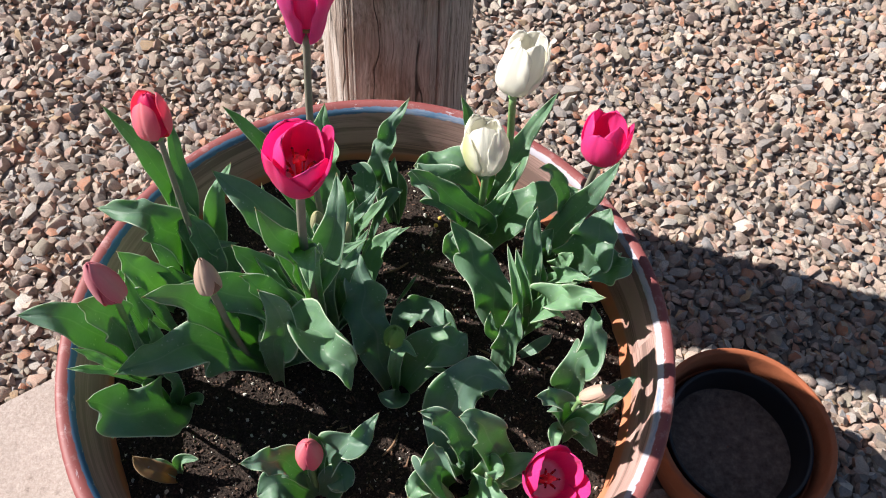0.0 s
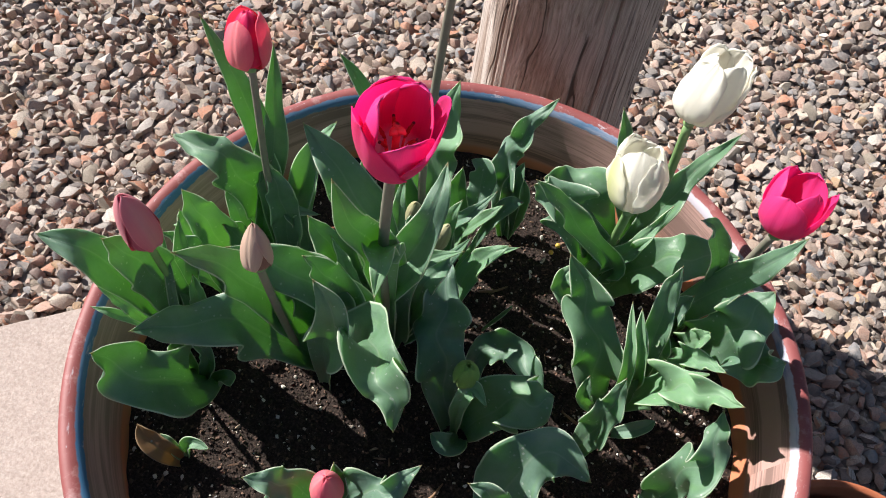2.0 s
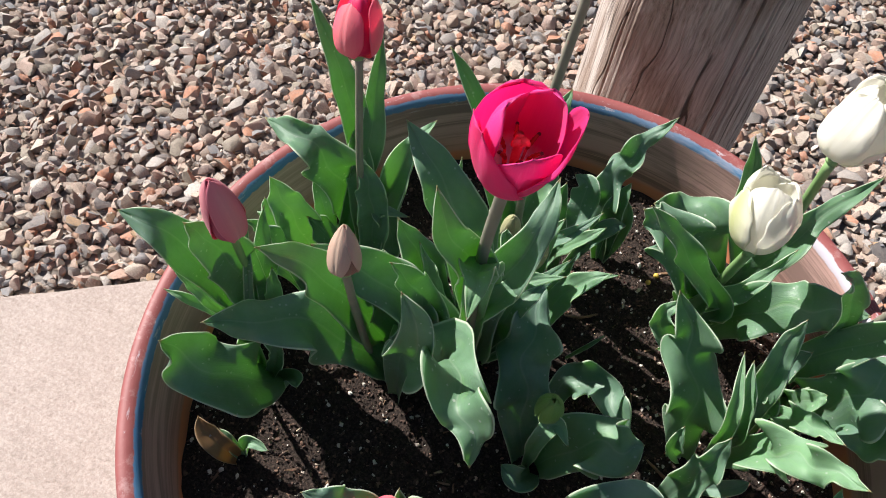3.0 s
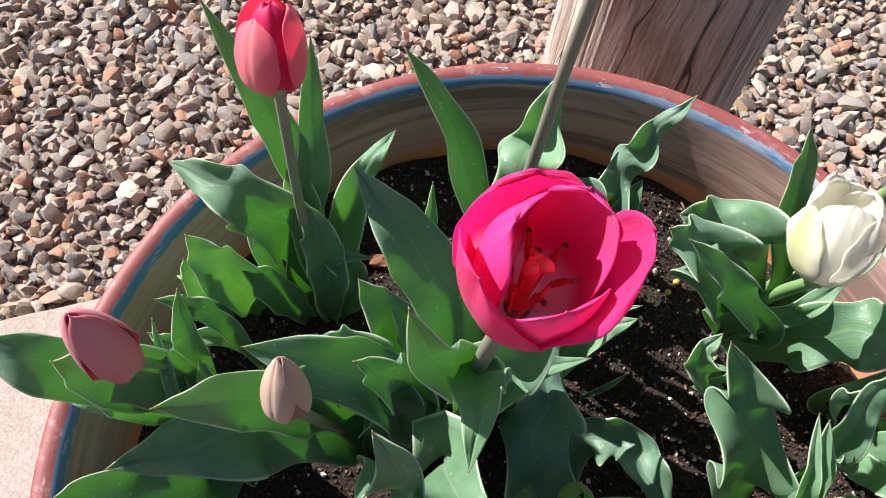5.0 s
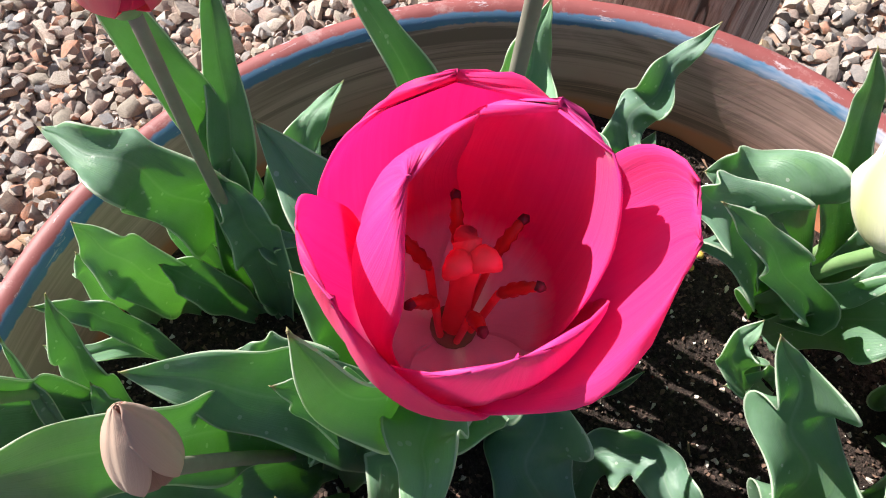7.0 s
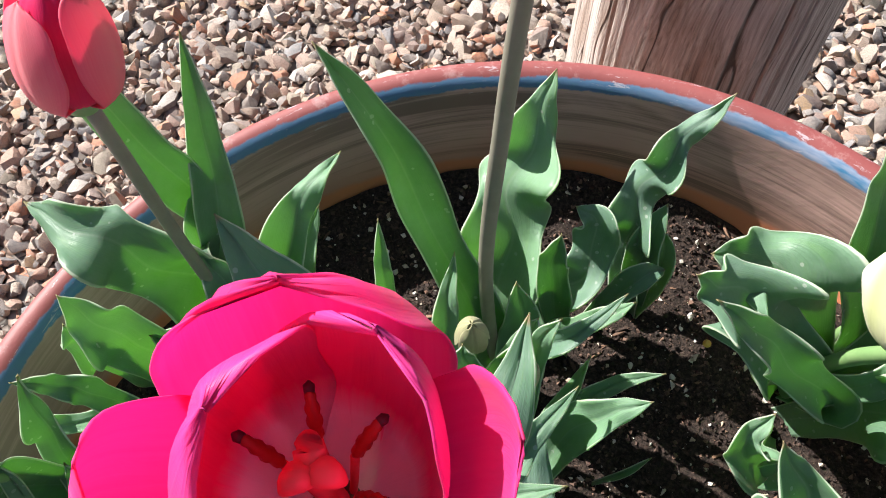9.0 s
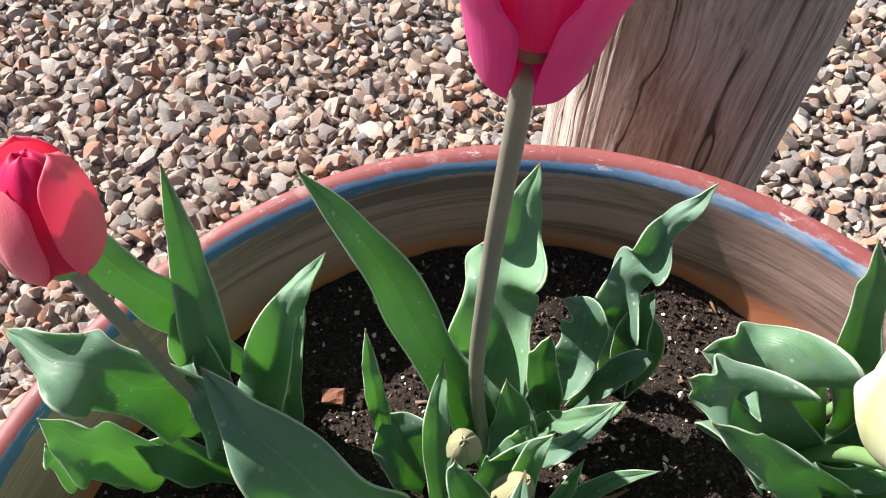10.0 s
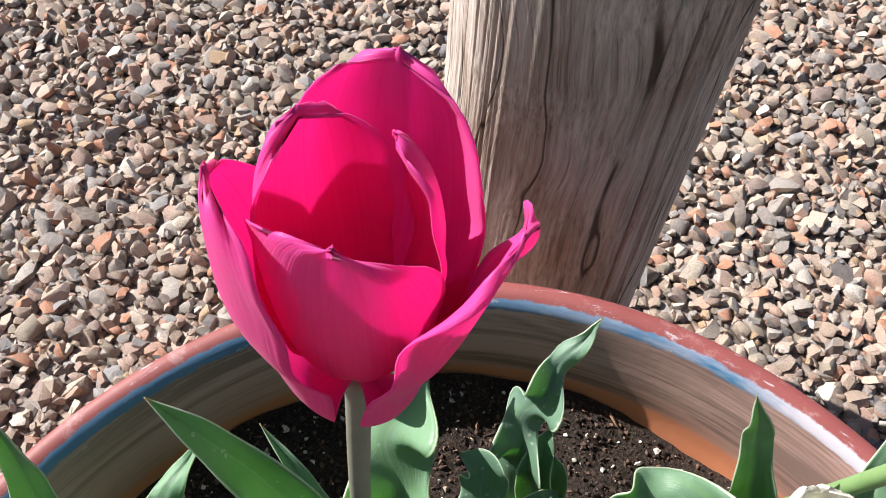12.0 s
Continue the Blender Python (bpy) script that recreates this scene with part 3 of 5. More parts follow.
# ---- the plants: how they are built ----
def spline(points, n):
    """A smooth curve of n points through the given ones."""
    p = [Vector(q) for q in points]
    p = [p[0] * 2 - p[1]] + p + [p[-1] * 2 - p[-2]]
    seg = len(p) - 3
    out = []
    for i in range(n):
        f = i / (n - 1) * seg
        k = min(int(f), seg - 1)
        t = f - k
        a, b, c, d = p[k:k + 4]
        out.append(0.5 * (2 * b + (c - a) * t + (2 * a - 5 * b + 4 * c - d) * t * t + (3 * b - a - 3 * c + d) * t ** 3))
    return out


def tulip_base(at, label, name="tulip_plant"):
    ob = new(name)
    ob.location = (*at, SOIL_Z)
    return tagged(ob, label, "tulip" if name == "tulip_plant" else "shoot", "tulips in the planter" if name == "tulip_plant" else "")


def thicken(ob, depth):
    mod = ob.modifiers.new("thickness", "SOLIDIFY")
    mod.thickness, mod.offset = depth, 0.0


LEAF_RNG = np.random.default_rng(21)


def leaf(plant, points, width, cup=0.35, wave=0.12, waves=2.5, face=None, mat=leaf_mat, label=""):
    """A strap-shaped tulip leaf along a spine; cup lifts its margins, wave ripples them."""
    rows, cols = 60, 11
    foot = plant.location
    pts = [Vector(p) for p in points]
    if pts[0].z > 0.485:
        pts.insert(0, Vector((foot.x * 0.8 + pts[0].x * 0.2, foot.y * 0.8 + pts[0].y * 0.2, SOIL_Z - 0.006)))
    else:
        pts[0].z = SOIL_Z - 0.008
    sp = spline(pts, rows)
    ph1, ph3 = LEAF_RNG.uniform(0, 6.283, 2)
    ph2 = ph1 + LEAF_RNG.uniform(1.2, 3.4)
    twist = LEAF_RNG.uniform(-0.25, 0.25)
    ripple = min(0.42, 0.06 + 1.25 * wave)
    length = sum((b - a).length for a, b in zip(sp, sp[1:]))
    small = min(1.0, max(0.0, (0.16 - length) / 0.06))
    ripple *= 1 - 0.55 * small
    blunt = 2.2 + 0.9 * small
    waves = waves * LEAF_RNG.uniform(0.95, 1.3) * min(1.15, max(0.5, length / 0.13))
    curls = max(1.8, 1.9 * waves)
    frill = min(0.05, 0.004 + 0.2 * wave) * (1 - 0.6 * small)
    grid = np.empty((rows, cols, 3))
    side = None
    for i in range(rows):
        s = i / (rows - 1)
        tan = (sp[min(i + 1, rows - 1)] - sp[max(i - 1, 0)]).normalized()
        steep = tan.z * tan.z
        up = Vector(face if face else (0.0, -0.3 - 1.3 * steep, 1.0 - 0.7 * steep)).normalized()
        sd = tan.cross(up)
        if sd.length < 0.15:
            sd = side if side is not None else tan.cross(Vector((0, -1, 0)))
        sd.normalize()
        side = sd if side is None else (side.lerp(sd, 0.5)).normalized()
        side = (side - tan * side.dot(tan)).normalized()
        nor = side.cross(tan).normalized()
        tw = twist * (s - 0.5) * 2
        sv = side * math.cos(tw) + nor * math.sin(tw)
        nv = nor * math.cos(tw) - side * math.sin(tw)
        w = width / 2 * (0.42 + 0.58 * math.sin(min(1.0, s / 0.45) * math.pi / 2) ** 1.3 if s < 0.45 else max(0.0, 1 - ((s - 0.45) / 0.55) ** blunt) * (1 - 0.2 * ((s - 0.45) / 0.55)))
        fold = (cup + 0.08) * (1.5 - 0.75 * s)
        for j in range(cols):
            u = 2 * j / (cols - 1) - 1
            ph = ph1 if u < 0 else ph2
            env = math.sin(math.pi * min(1, max(0, (s - 0.08) / 0.86))) ** 0.7
            rip = ripple * env * math.sin(6.283 * waves * s + ph) * abs(u) ** 1.7 * width / 2 * 2.8
            rip += ripple * 0.3 * env * math.sin(6.283 * waves * 2.3 * s + ph3 + u) * abs(u) ** 3 * width / 2
            sway = ripple * 0.6 * env * math.sin(6.283 * waves * s + ph1 + 0.9) * width / 2
            a = fold * u
            x = w * (math.sin(a) / a if abs(a) > 1e-4 else 1.0) * u
            y = w * fold * 0.62 * u * u - 0.0011 * math.exp(-(u / 0.12) ** 2)
            turn = 6.283 * curls * s + ph * 1.7 + 0.5 * math.sin(4.0 * s + ph3)
            rip += frill * 1.25 * width * env * math.sin(turn + 1.5) * abs(u) ** 2.2
            sway += frill * width * env * math.sin(turn) * abs(u) ** 1.6 * (1 if u > 0 else -1)
            inx = 1 + min(0.18, 0.9 * ripple) * env * math.sin(6.283 * waves * s + ph + 1.2) * abs(u)
            p = sp[i] + sv * (x * inx + sway) + nv * (y + rip)
            grid[i, j] = p - foot
    ob = part("leaf", from_grid("leaf", grid), mat, plant, label)
    thicken(ob, 0.0008)
    return ob


def tube(name, path, radii, material, parent, label="", steps=14):
    n = len(path)
    grid = np.empty((n, steps, 3))
    ref = Vector((0.3, -1, 0.1))
    for i in range(n):
        tan = (path[min(i + 1, n - 1)] - path[max(i - 1, 0)]).normalized()
        a = (ref - tan * ref.dot(tan)).normalized()
        b = tan.cross(a)
        for j in range(steps):
            t = 2 * math.pi * j / steps
            grid[i, j] = path[i] + (a * math.cos(t) + b * math.sin(t)) * radii[i]
    return part(name, from_grid(name, grid, closed=True, cap=True), material, parent, label)


def stem(plant, points, radius=0.0042, mat=stem_brown, label=""):
    foot = plant.location
    path = [p - foot for p in spline([(foot.x, foot.y, SOIL_Z - 0.01), *points], 26)]
    radii = [radius * (1.12 - 0.2 * i / 25) for i in range(26)]
    return tube("stem", path, radii, mat, plant, label)


def petal_mesh(height, width, belly, close=0.6, flare=0.0, drop=0.0, curl=0.0, blunt=0.5, ruffle=0.03, fold=0.0, lift=0.0, skew=1.0, peak=0.0, shear=0.0, droop=0.0, nick=0.0, rows=36, cols=23):
    """One petal standing on the x side of the axis. close: how far its arc bends over (0.5 upright, 1 shut); flare leans its end outward."""
    grid = np.empty((rows, cols, 3))
    ph = LEAF_RNG.uniform(0, 6.283, 6)
    end = math.pi * close
    for i in range(rows):
        s = i / (rows - 1)
        th = end * s
        r = max(0.0004, belly * max(0.0, math.sin(end * s ** skew)) ** 0.85 + flare * s ** 2.5)
        z = height * (1 - math.cos(th)) / (1 - math.cos(end)) - drop * math.sin(math.pi * min(1.0, s / 0.42))
        z += peak * height * (max(0.0, s - 0.78) / 0.22) ** 1.5
        r_out = r + curl * max(0.0, s - 0.74) ** 2 * 15 * height
        rise = min(1.0, s / 0.5)
        f = (0.16 + 0.84 * (rise * rise * (3 - 2 * rise))) if s < 0.5 else max(0.0, 1 - ((s - 0.5) / 0.5) ** 2.4) ** blunt
        w = width / 2 * f
        rc = max(r * 1.03, 0.40 * w, 0.003)
        for j in range(cols):
            u = 2 * j / (cols - 1) - 1
            a = u * w / rc
            edge = abs(u) ** 2 * s * f
            rip = ruffle * height * edge * (math.sin(9 * s + ph[0] + 2 * u) + 0.6 * math.sin(23 * s + ph[1] + 5 * u))
            rip += ruffle * height * 0.6 * s * s * f * math.sin(7 * u + ph[2])
            crease = -0.0005 * math.exp(-(u / 0.08) ** 2) + fold * w * abs(u) + lift * abs(u) ** 3
            x = r_out - rc * (1 - math.cos(a)) + rip + crease
            zz = z - 0.05 * height * s * s * u * u + ruffle * height * 0.7 * s ** 3 * f * (math.sin(11 * u + ph[3]) + 0.5 * math.sin(23 * u + ph[4]))
            full = min(1.0, 1.4 * f)
            zz -= full * (shear * height * u * s * s + droop * max(0.0, -u) ** 2 * s * height)
            x += full * droop * 0.5 * max(0.0, -u) ** 2 * s * height
            zz -= full * nick * height * s ** 6 * (0.5 + 0.5 * math.sin(17 * u + ph[5])) ** 3
            grid[i, j] = x, rc * math.sin(a), zz
    return from_grid("petal", grid)


def flower(plant, at, axis, petals, mat, spin=0.0, label="", foot_r=0.0045, heart=None):
    """A flower or bud: petals are dicts of petal_mesh values plus the bearing round the axis."""
    az = Vector(axis).normalized()
    ax = (Vector((1, 0, 0)) - az * az.x).normalized()
    q = Matrix((ax, az.cross(ax), az)).transposed().to_4x4()
    m = Matrix.Translation(Vector(at) - plant.location) @ q @ Matrix.Rotation(radians(spin), 4, "Z")
    prof = smooth_profile([(0.0005, -0.004), (foot_r * 0.9, -0.003), (foot_r, 0.0), (foot_r * 0.8, 0.002), (0.0005, 0.003)], 3)
    head = part("flower", lathe("flower", prof, 16), stem_green, plant, label)
    head.matrix_local = m
    for spec in petals:
        spec = dict(spec)
        bearing, out, pm, tilt = spec.pop("at"), spec.pop("out", 0.0), spec.pop("mat", mat), spec.pop("tilt", 0.0)
        me = petal_mesh(**spec)
        ob = part("petal", me, pm, head)
        ob.matrix_local = Matrix.Rotation(radians(bearing), 4, "Z") @ Matrix.Translation((out, 0, 0)) @ Matrix.Rotation(radians(tilt), 4, "Y")
        thicken(ob, 0.00035)
    if heart:
        for k in range(6):
            t = radians(60 * k - 3)
            d = Vector((math.cos(t), math.sin(t), 0))
            base, tip = d * 0.003, d * heart * 0.3 + Vector((0, 0, heart * 1.2))
            tube("filament", spline([base, d * heart * 0.22 + Vector((0, 0, heart * 0.5)), tip], 8), [0.0007] * 8, pistil_mat, head, steps=8)
            far = d * heart * 0.56 + Vector((0, 0, heart * 1.62))
            tube("anther", spline([tip, (tip + far) / 2 + Vector((0, 0, 0.0006)), far], 9), [0.0005, 0.0011, 0.0009, 0.0013, 0.0009, 0.0012, 0.0008, 0.0009, 0.0005], anther_mat, head, steps=8)
            tube("anther_tip", [far - d * 0.0004, far + d * 0.0006, far + d * 0.0013], [0.0008, 0.0009, 0.0002], anther_tip, head, steps=8)
        tube("pistil", spline([(0, 0, 0), (0, 0, heart * 0.8), (0, 0, heart * 1.7)], 9), [0.0024, 0.0024, 0.0023, 0.0022, 0.0021, 0.0020, 0.0021, 0.0022, 0.0010], pistil_mat, head)
        for k in range(3):
            t = radians(120 * k + 119)
            d = Vector((math.cos(t), math.sin(t), 0))
            tube("stigma", spline([(0, 0, heart * 1.55), d * 0.0022 + Vector((0, 0, heart * 1.75)), d * 0.0048 + Vector((0, 0, heart * 1.66))], 7), [0.0014, 0.0019, 0.0022, 0.0022, 0.0019, 0.0014, 0.0006], pistil_mat, head, steps=10)
    return head


def closed_bud(height, belly, close=0.97, skew=0.85, lift=0.0009, peak=0.08, seam=None):
    """Six petals wrapped into an egg-shaped bud, the outer ones with lifted seams."""
    inner = [dict(at=120 * k, height=height * 0.97, width=belly * 2.5, belly=belly * 0.93, close=close, ruffle=0.004, blunt=0.75, skew=skew, peak=peak, **({"mat": seam} if seam else {})) for k in range(3)]
    outer = [dict(at=120 * k + 60, height=height, width=belly * (1.98 if seam else 2.15), belly=belly, close=close - 0.012 * k, ruffle=0.006, blunt=0.8, lift=lift, drop=0.0006, skew=skew, peak=peak) for k in range(3)]
    return inner + outer

# ---- the plants: foliage ----
red = tulip_base((-0.178, 0.075), "tulip with a coral red bud on a bronze stem", "tulip_plant")
leaf(red, [(-0.205, 0.125, 0.470), (-0.195, 0.108, 0.600), (-0.201, 0.098, 0.690), (-0.226, 0.108, 0.742)], 0.023, 0.35, 0.02, 2.5, face=(0.3, -0.46, 0.83))
leaf(red, [(-0.201, 0.080, 0.500), (-0.185, 0.097, 0.600), (-0.185, 0.119, 0.660), (-0.185, 0.132, 0.707)], 0.023, 0.5, 0.04, 2.5, face=(0.37, -0.2, 0.91))
leaf(red, [(-0.189, 0.097, 0.480), (-0.197, 0.082, 0.570), (-0.209, 0.064, 0.640), (-0.254, 0.070, 0.643)], 0.040, 0.3, 0.16, 2, face=(0.3, -0.4, 0.87))
leaf(red, [(-0.179, 0.079, 0.490), (-0.172, 0.104, 0.550), (-0.161, 0.135, 0.590), (-0.154, 0.166, 0.592)], 0.026, 0.6, 0.25, 2, mat=leaf_fresh, face=(0.26, -0.2, 0.94))
leaf(red, [(-0.217, 0.082, 0.470), (-0.215, 0.074, 0.540), (-0.226, 0.079, 0.570)], 0.017, 0.3, 0.05, 2.5, face=(0.26, -0.36, 0.9))
leaf(red, [(-0.223, 0.066, 0.470), (-0.225, 0.044, 0.560), (-0.239, 0.043, 0.610)], 0.036, 0.3, 0.05, 2.5, mat=leaf_fresh, face=(0.29, -0.34, 0.9))
leaf(red, [(-0.249, 0.046, 0.480), (-0.240, 0.034, 0.560), (-0.242, 0.035, 0.590)], 0.020, 0.4, 0.15, 2.5, mat=leaf_fresh, face=(0.31, -0.32, 0.9))
leaf(red, [(-0.171, 0.091, 0.480), (-0.174, 0.124, 0.520), (-0.165, 0.147, 0.560)], 0.019, 0.5, 0.12, 2.5, mat=leaf_fresh, face=(0.22, -0.41, 0.89))
leaf(red, [(-0.156, 0.079, 0.500), (-0.154, 0.078, 0.550), (-0.163, 0.076, 0.570), (-0.141, 0.087, 0.560)], 0.020, 0.3, 0.08, 2.5, face=(0.22, -0.38, 0.9))
leaf(red, [(-0.180, 0.078, 0.480), (-0.186, 0.086, 0.560), (-0.192, 0.100, 0.610), (-0.189, 0.112, 0.640)], 0.024, 0.6, 0.06, 2.5, mat=leaf_fresh, face=(0.3, -0.4, 0.87))
leaf(red, [(-0.176, 0.072, 0.480), (-0.166, 0.070, 0.550), (-0.170, 0.074, 0.600), (-0.180, 0.080, 0.625)], 0.028, 0.5, 0.06, 2.5, face=(0.25, -0.4, 0.88))
leaf(red, [(-0.190, 0.068, 0.480), (-0.205, 0.056, 0.530), (-0.216, 0.050, 0.560)], 0.026, 0.5, 0.08, 2.5, face=(0.3, -0.3, 0.9))
dusty = tulip_base((-0.232, -0.010), "tulip with a dusty rose closed bud leaning over the rim", "tulip_plant")
leaf(dusty, [(-0.232, -0.016, 0.480), (-0.229, -0.044, 0.600), (-0.238, -0.062, 0.680), (-0.266, -0.067, 0.694)], 0.034, 0.2, 0.03, 2.5, face=(0.38, -0.26, 0.89))
leaf(dusty, [(-0.234, -0.013, 0.480), (-0.215, -0.037, 0.600), (-0.209, -0.056, 0.680), (-0.215, -0.064, 0.710)], 0.036, 0.2, 0.03, 2.5, face=(0.34, -0.28, 0.9))
leaf(dusty, [(-0.230, -0.028, 0.480), (-0.230, -0.055, 0.570), (-0.240, -0.059, 0.600), (-0.251, -0.061, 0.620)], 0.012, 0.4, 0.08, 2.5, mat=leaf_fresh, face=(0.35, -0.25, 0.9))
leaf(dusty, [(-0.231, -0.029, 0.470), (-0.242, -0.049, 0.540), (-0.253, -0.059, 0.570), (-0.270, -0.063, 0.580)], 0.010, 0.4, 0.05, 2.5, mat=leaf_fresh, face=(0.35, -0.23, 0.91))
leaf(dusty, [(-0.212, -0.026, 0.500), (-0.211, -0.019, 0.570), (-0.213, -0.009, 0.610), (-0.214, 0.002, 0.640)], 0.021, 0.4, 0.14, 2, face=(0.3, -0.17, 0.94))
leaf(dusty, [(-0.210, -0.046, 0.550), (-0.210, -0.032, 0.620), (-0.209, -0.022, 0.660)], 0.008, 0.5, 0.06, 2.5, face=(0.3, -0.13, 0.94))
leaf(dusty, [(-0.201, 0.018, 0.480), (-0.215, 0.014, 0.560), (-0.227, 0.009, 0.590), (-0.236, 0.001, 0.610)], 0.015, 0.4, 0.08, 2.5, face=(0.3, -0.19, 0.93))
leaf(dusty, [(-0.200, 0.022, 0.470), (-0.221, 0.015, 0.520), (-0.247, -0.004, 0.540), (-0.258, -0.005, 0.550)], 0.012, 0.4, 0.08, 2.5, mat=leaf_fresh, face=(0.3, -0.15, 0.94))
leaf(dusty, [(-0.220, -0.018, 0.470), (-0.202, -0.025, 0.560), (-0.200, -0.021, 0.600)], 0.015, 0.5, 0.06, 2.5, mat=leaf_fresh, face=(0.29, -0.28, 0.92))
low = tulip_base((-0.213, -0.053), "young tulip with broad wavy leaves and no flower", "tulip_plant")
leaf(low, [(-0.203, -0.044, 0.470), (-0.188, -0.081, 0.530), (-0.200, -0.101, 0.575), (-0.220, -0.105, 0.600), (-0.223, -0.112, 0.631)], 0.054, 0.12, 0.1, 1.6, face=(0.28, -0.18, 0.94))
leaf(low, [(-0.221, -0.055, 0.470), (-0.217, -0.092, 0.550), (-0.228, -0.107, 0.560), (-0.228, -0.116, 0.545)], 0.010, 0.5, 0.05, 2.5, mat=leaf_fresh, face=(0.32, -0.18, 0.93))
leaf(low, [(-0.208, -0.058, 0.470), (-0.211, -0.058, 0.520), (-0.206, -0.072, 0.560)], 0.017, 0.7, 0.05, 2.5, mat=leaf_fresh, face=(0.28, -0.22, 0.93))
leaf(low, [(-0.206, -0.057, 0.470), (-0.186, -0.057, 0.530), (-0.184, -0.066, 0.580)], 0.015, 0.7, 0.05, 2.5, face=(0.26, -0.23, 0.94))
leaf(low, [(-0.205, -0.054, 0.470), (-0.177, -0.057, 0.490), (-0.167, -0.065, 0.500)], 0.017, 0.4, 0.1, 2.5, face=(0.24, -0.22, 0.95))
tan = tulip_base((-0.129, -0.004), "tulip with a small tan closed bud among broad leaves", "tulip_plant")
leaf(tan, [(-0.119, 0.005, 0.490), (-0.135, -0.027, 0.620), (-0.143, -0.053, 0.700), (-0.157, -0.071, 0.736)], 0.037, 0.25, 0.04, 2.5, face=(0.26, -0.3, 0.92))
leaf(tan, [(-0.110, -0.002, 0.470), (-0.136, -0.029, 0.553), (-0.171, -0.060, 0.613), (-0.203, -0.092, 0.639)], 0.047, 0.2, 0.19, 2, face=(0.26, -0.24, 0.93))
leaf(tan, [(-0.073, 0.007, 0.500), (-0.100, 0.002, 0.590), (-0.132, -0.010, 0.635), (-0.161, -0.0205, 0.6615)], 0.046, 0.3, 0.06, 2.5, face=(0.17, -0.18, 0.97))
leaf(tan, [(-0.114, 0.006, 0.480), (-0.119, 0.013, 0.560), (-0.129, 0.006, 0.610), (-0.140, 0.007, 0.620)], 0.043, 0.35, 0.1, 2.5, face=(0.2, -0.33, 0.92))
leaf(tan, [(-0.088, 0.007, 0.500), (-0.089, 0.006, 0.580), (-0.097, -0.002, 0.630), (-0.108, -0.009, 0.660)], 0.034, 0.4, 0.1, 2.5, face=(0.16, -0.34, 0.93))
leaf(tan, [(-0.110, -0.012, 0.480), (-0.093, -0.008, 0.540), (-0.092, -0.001, 0.580), (-0.110, 0.004, 0.600)], 0.037, 0.4, 0.08, 2.5, face=(0.14, -0.31, 0.94))
leaf(tan, [(-0.116, -0.008, 0.470), (-0.090, -0.005, 0.475), (-0.062, -0.000, 0.470)], 0.014, 0.5, 0.15, 2.5, face=(0.14, -0.28, 0.95))
leaf(tan, [(-0.100, -0.020, 0.480), (-0.086, -0.040, 0.590), (-0.069, -0.056, 0.645), (-0.068, -0.053, 0.685), (-0.082, -0.046, 0.704)], 0.034, 0.55, 0.05, 1.5, face=(0.0, -0.75, 0.66))
A = tulip_base((-0.058, 0.034), "tulip with a wide open hot pink cup-shaped flower", "tulip_plant")
leaf(A, [(-0.059, 0.043, 0.480), (-0.071, 0.042, 0.620), (-0.099, 0.046, 0.690), (-0.133, 0.064, 0.712)], 0.038, 0.3, 0.03, 2.5, face=(0.19, -0.44, 0.88))
leaf(A, [(-0.058, 0.041, 0.520), (-0.055, -0.001, 0.680), (-0.066, -0.019, 0.740), (-0.076, -0.017, 0.775)], 0.031, 0.45, 0.02, 2.5, face=(0.17, -0.41, 0.9))
leaf(A, [(-0.054, 0.029, 0.500), (-0.044, 0.016, 0.630), (-0.026, 0.027, 0.700), (-0.027, 0.063, 0.715)], 0.033, 0.35, 0.08, 2.5, face=(0.09, -0.44, 0.89))
leaf(A, [(-0.049, -0.003, 0.660), (-0.050, -0.003, 0.695), (-0.047, -0.017, 0.710), (-0.043, -0.031, 0.720), (-0.040, -0.050, 0.712)], 0.026, 0.3, 0.05, 2.5, mat=leaf_fresh, face=(0.01, -0.21, 0.98))
leaf(A, [(-0.048, 0.005, 0.600), (-0.035, 0.007, 0.645), (-0.024, 0.016, 0.660), (-0.001, 0.029, 0.665)], 0.019, 0.4, 0.06, 2.5, mat=leaf_fresh, face=(-0.03, -0.25, 0.97))
leaf(A, [(-0.062, 0.036, 0.480), (-0.053, -0.027, 0.600), (-0.034, -0.068, 0.655), (-0.017, -0.087, 0.660), (-0.009, -0.103, 0.640)], 0.037, 0.6, 0.28, 1.6, face=(0.1, -0.28, 0.95))
leaf(A, [(-0.075, 0.035, 0.470), (-0.106, 0.042, 0.570), (-0.131, 0.047, 0.620)], 0.036, 0.4, 0.05, 2.5, face=(0.17, -0.36, 0.92))
leaf(A, [(-0.027, 0.062, 0.500), (-0.029, 0.081, 0.550), (-0.026, 0.096, 0.600), (-0.020, 0.102, 0.620)], 0.017, 0.5, 0.05, 2.5, mat=leaf_fresh, face=(0.02, -0.23, 0.97))
leaf(A, [(-0.043, 0.057, 0.500), (-0.043, 0.068, 0.560), (-0.054, 0.076, 0.600), (-0.057, 0.081, 0.610)], 0.020, 0.5, 0.06, 2.5, face=(0.08, -0.19, 0.98))
leaf(A, [(-0.049, 0.076, 0.500), (-0.043, 0.094, 0.540), (-0.033, 0.106, 0.580), (-0.031, 0.111, 0.590)], 0.016, 0.4, 0.06, 2.5, mat=leaf_fresh, face=(0.03, -0.24, 0.97))
leaf(A, [(-0.030, 0.130, 0.500), (-0.012, 0.133, 0.540), (0.002, 0.135, 0.565), (0.010, 0.140, 0.575)], 0.013, 0.4, 0.06, 2.5, mat=leaf_fresh, face=(-0.04, -0.28, 0.96))
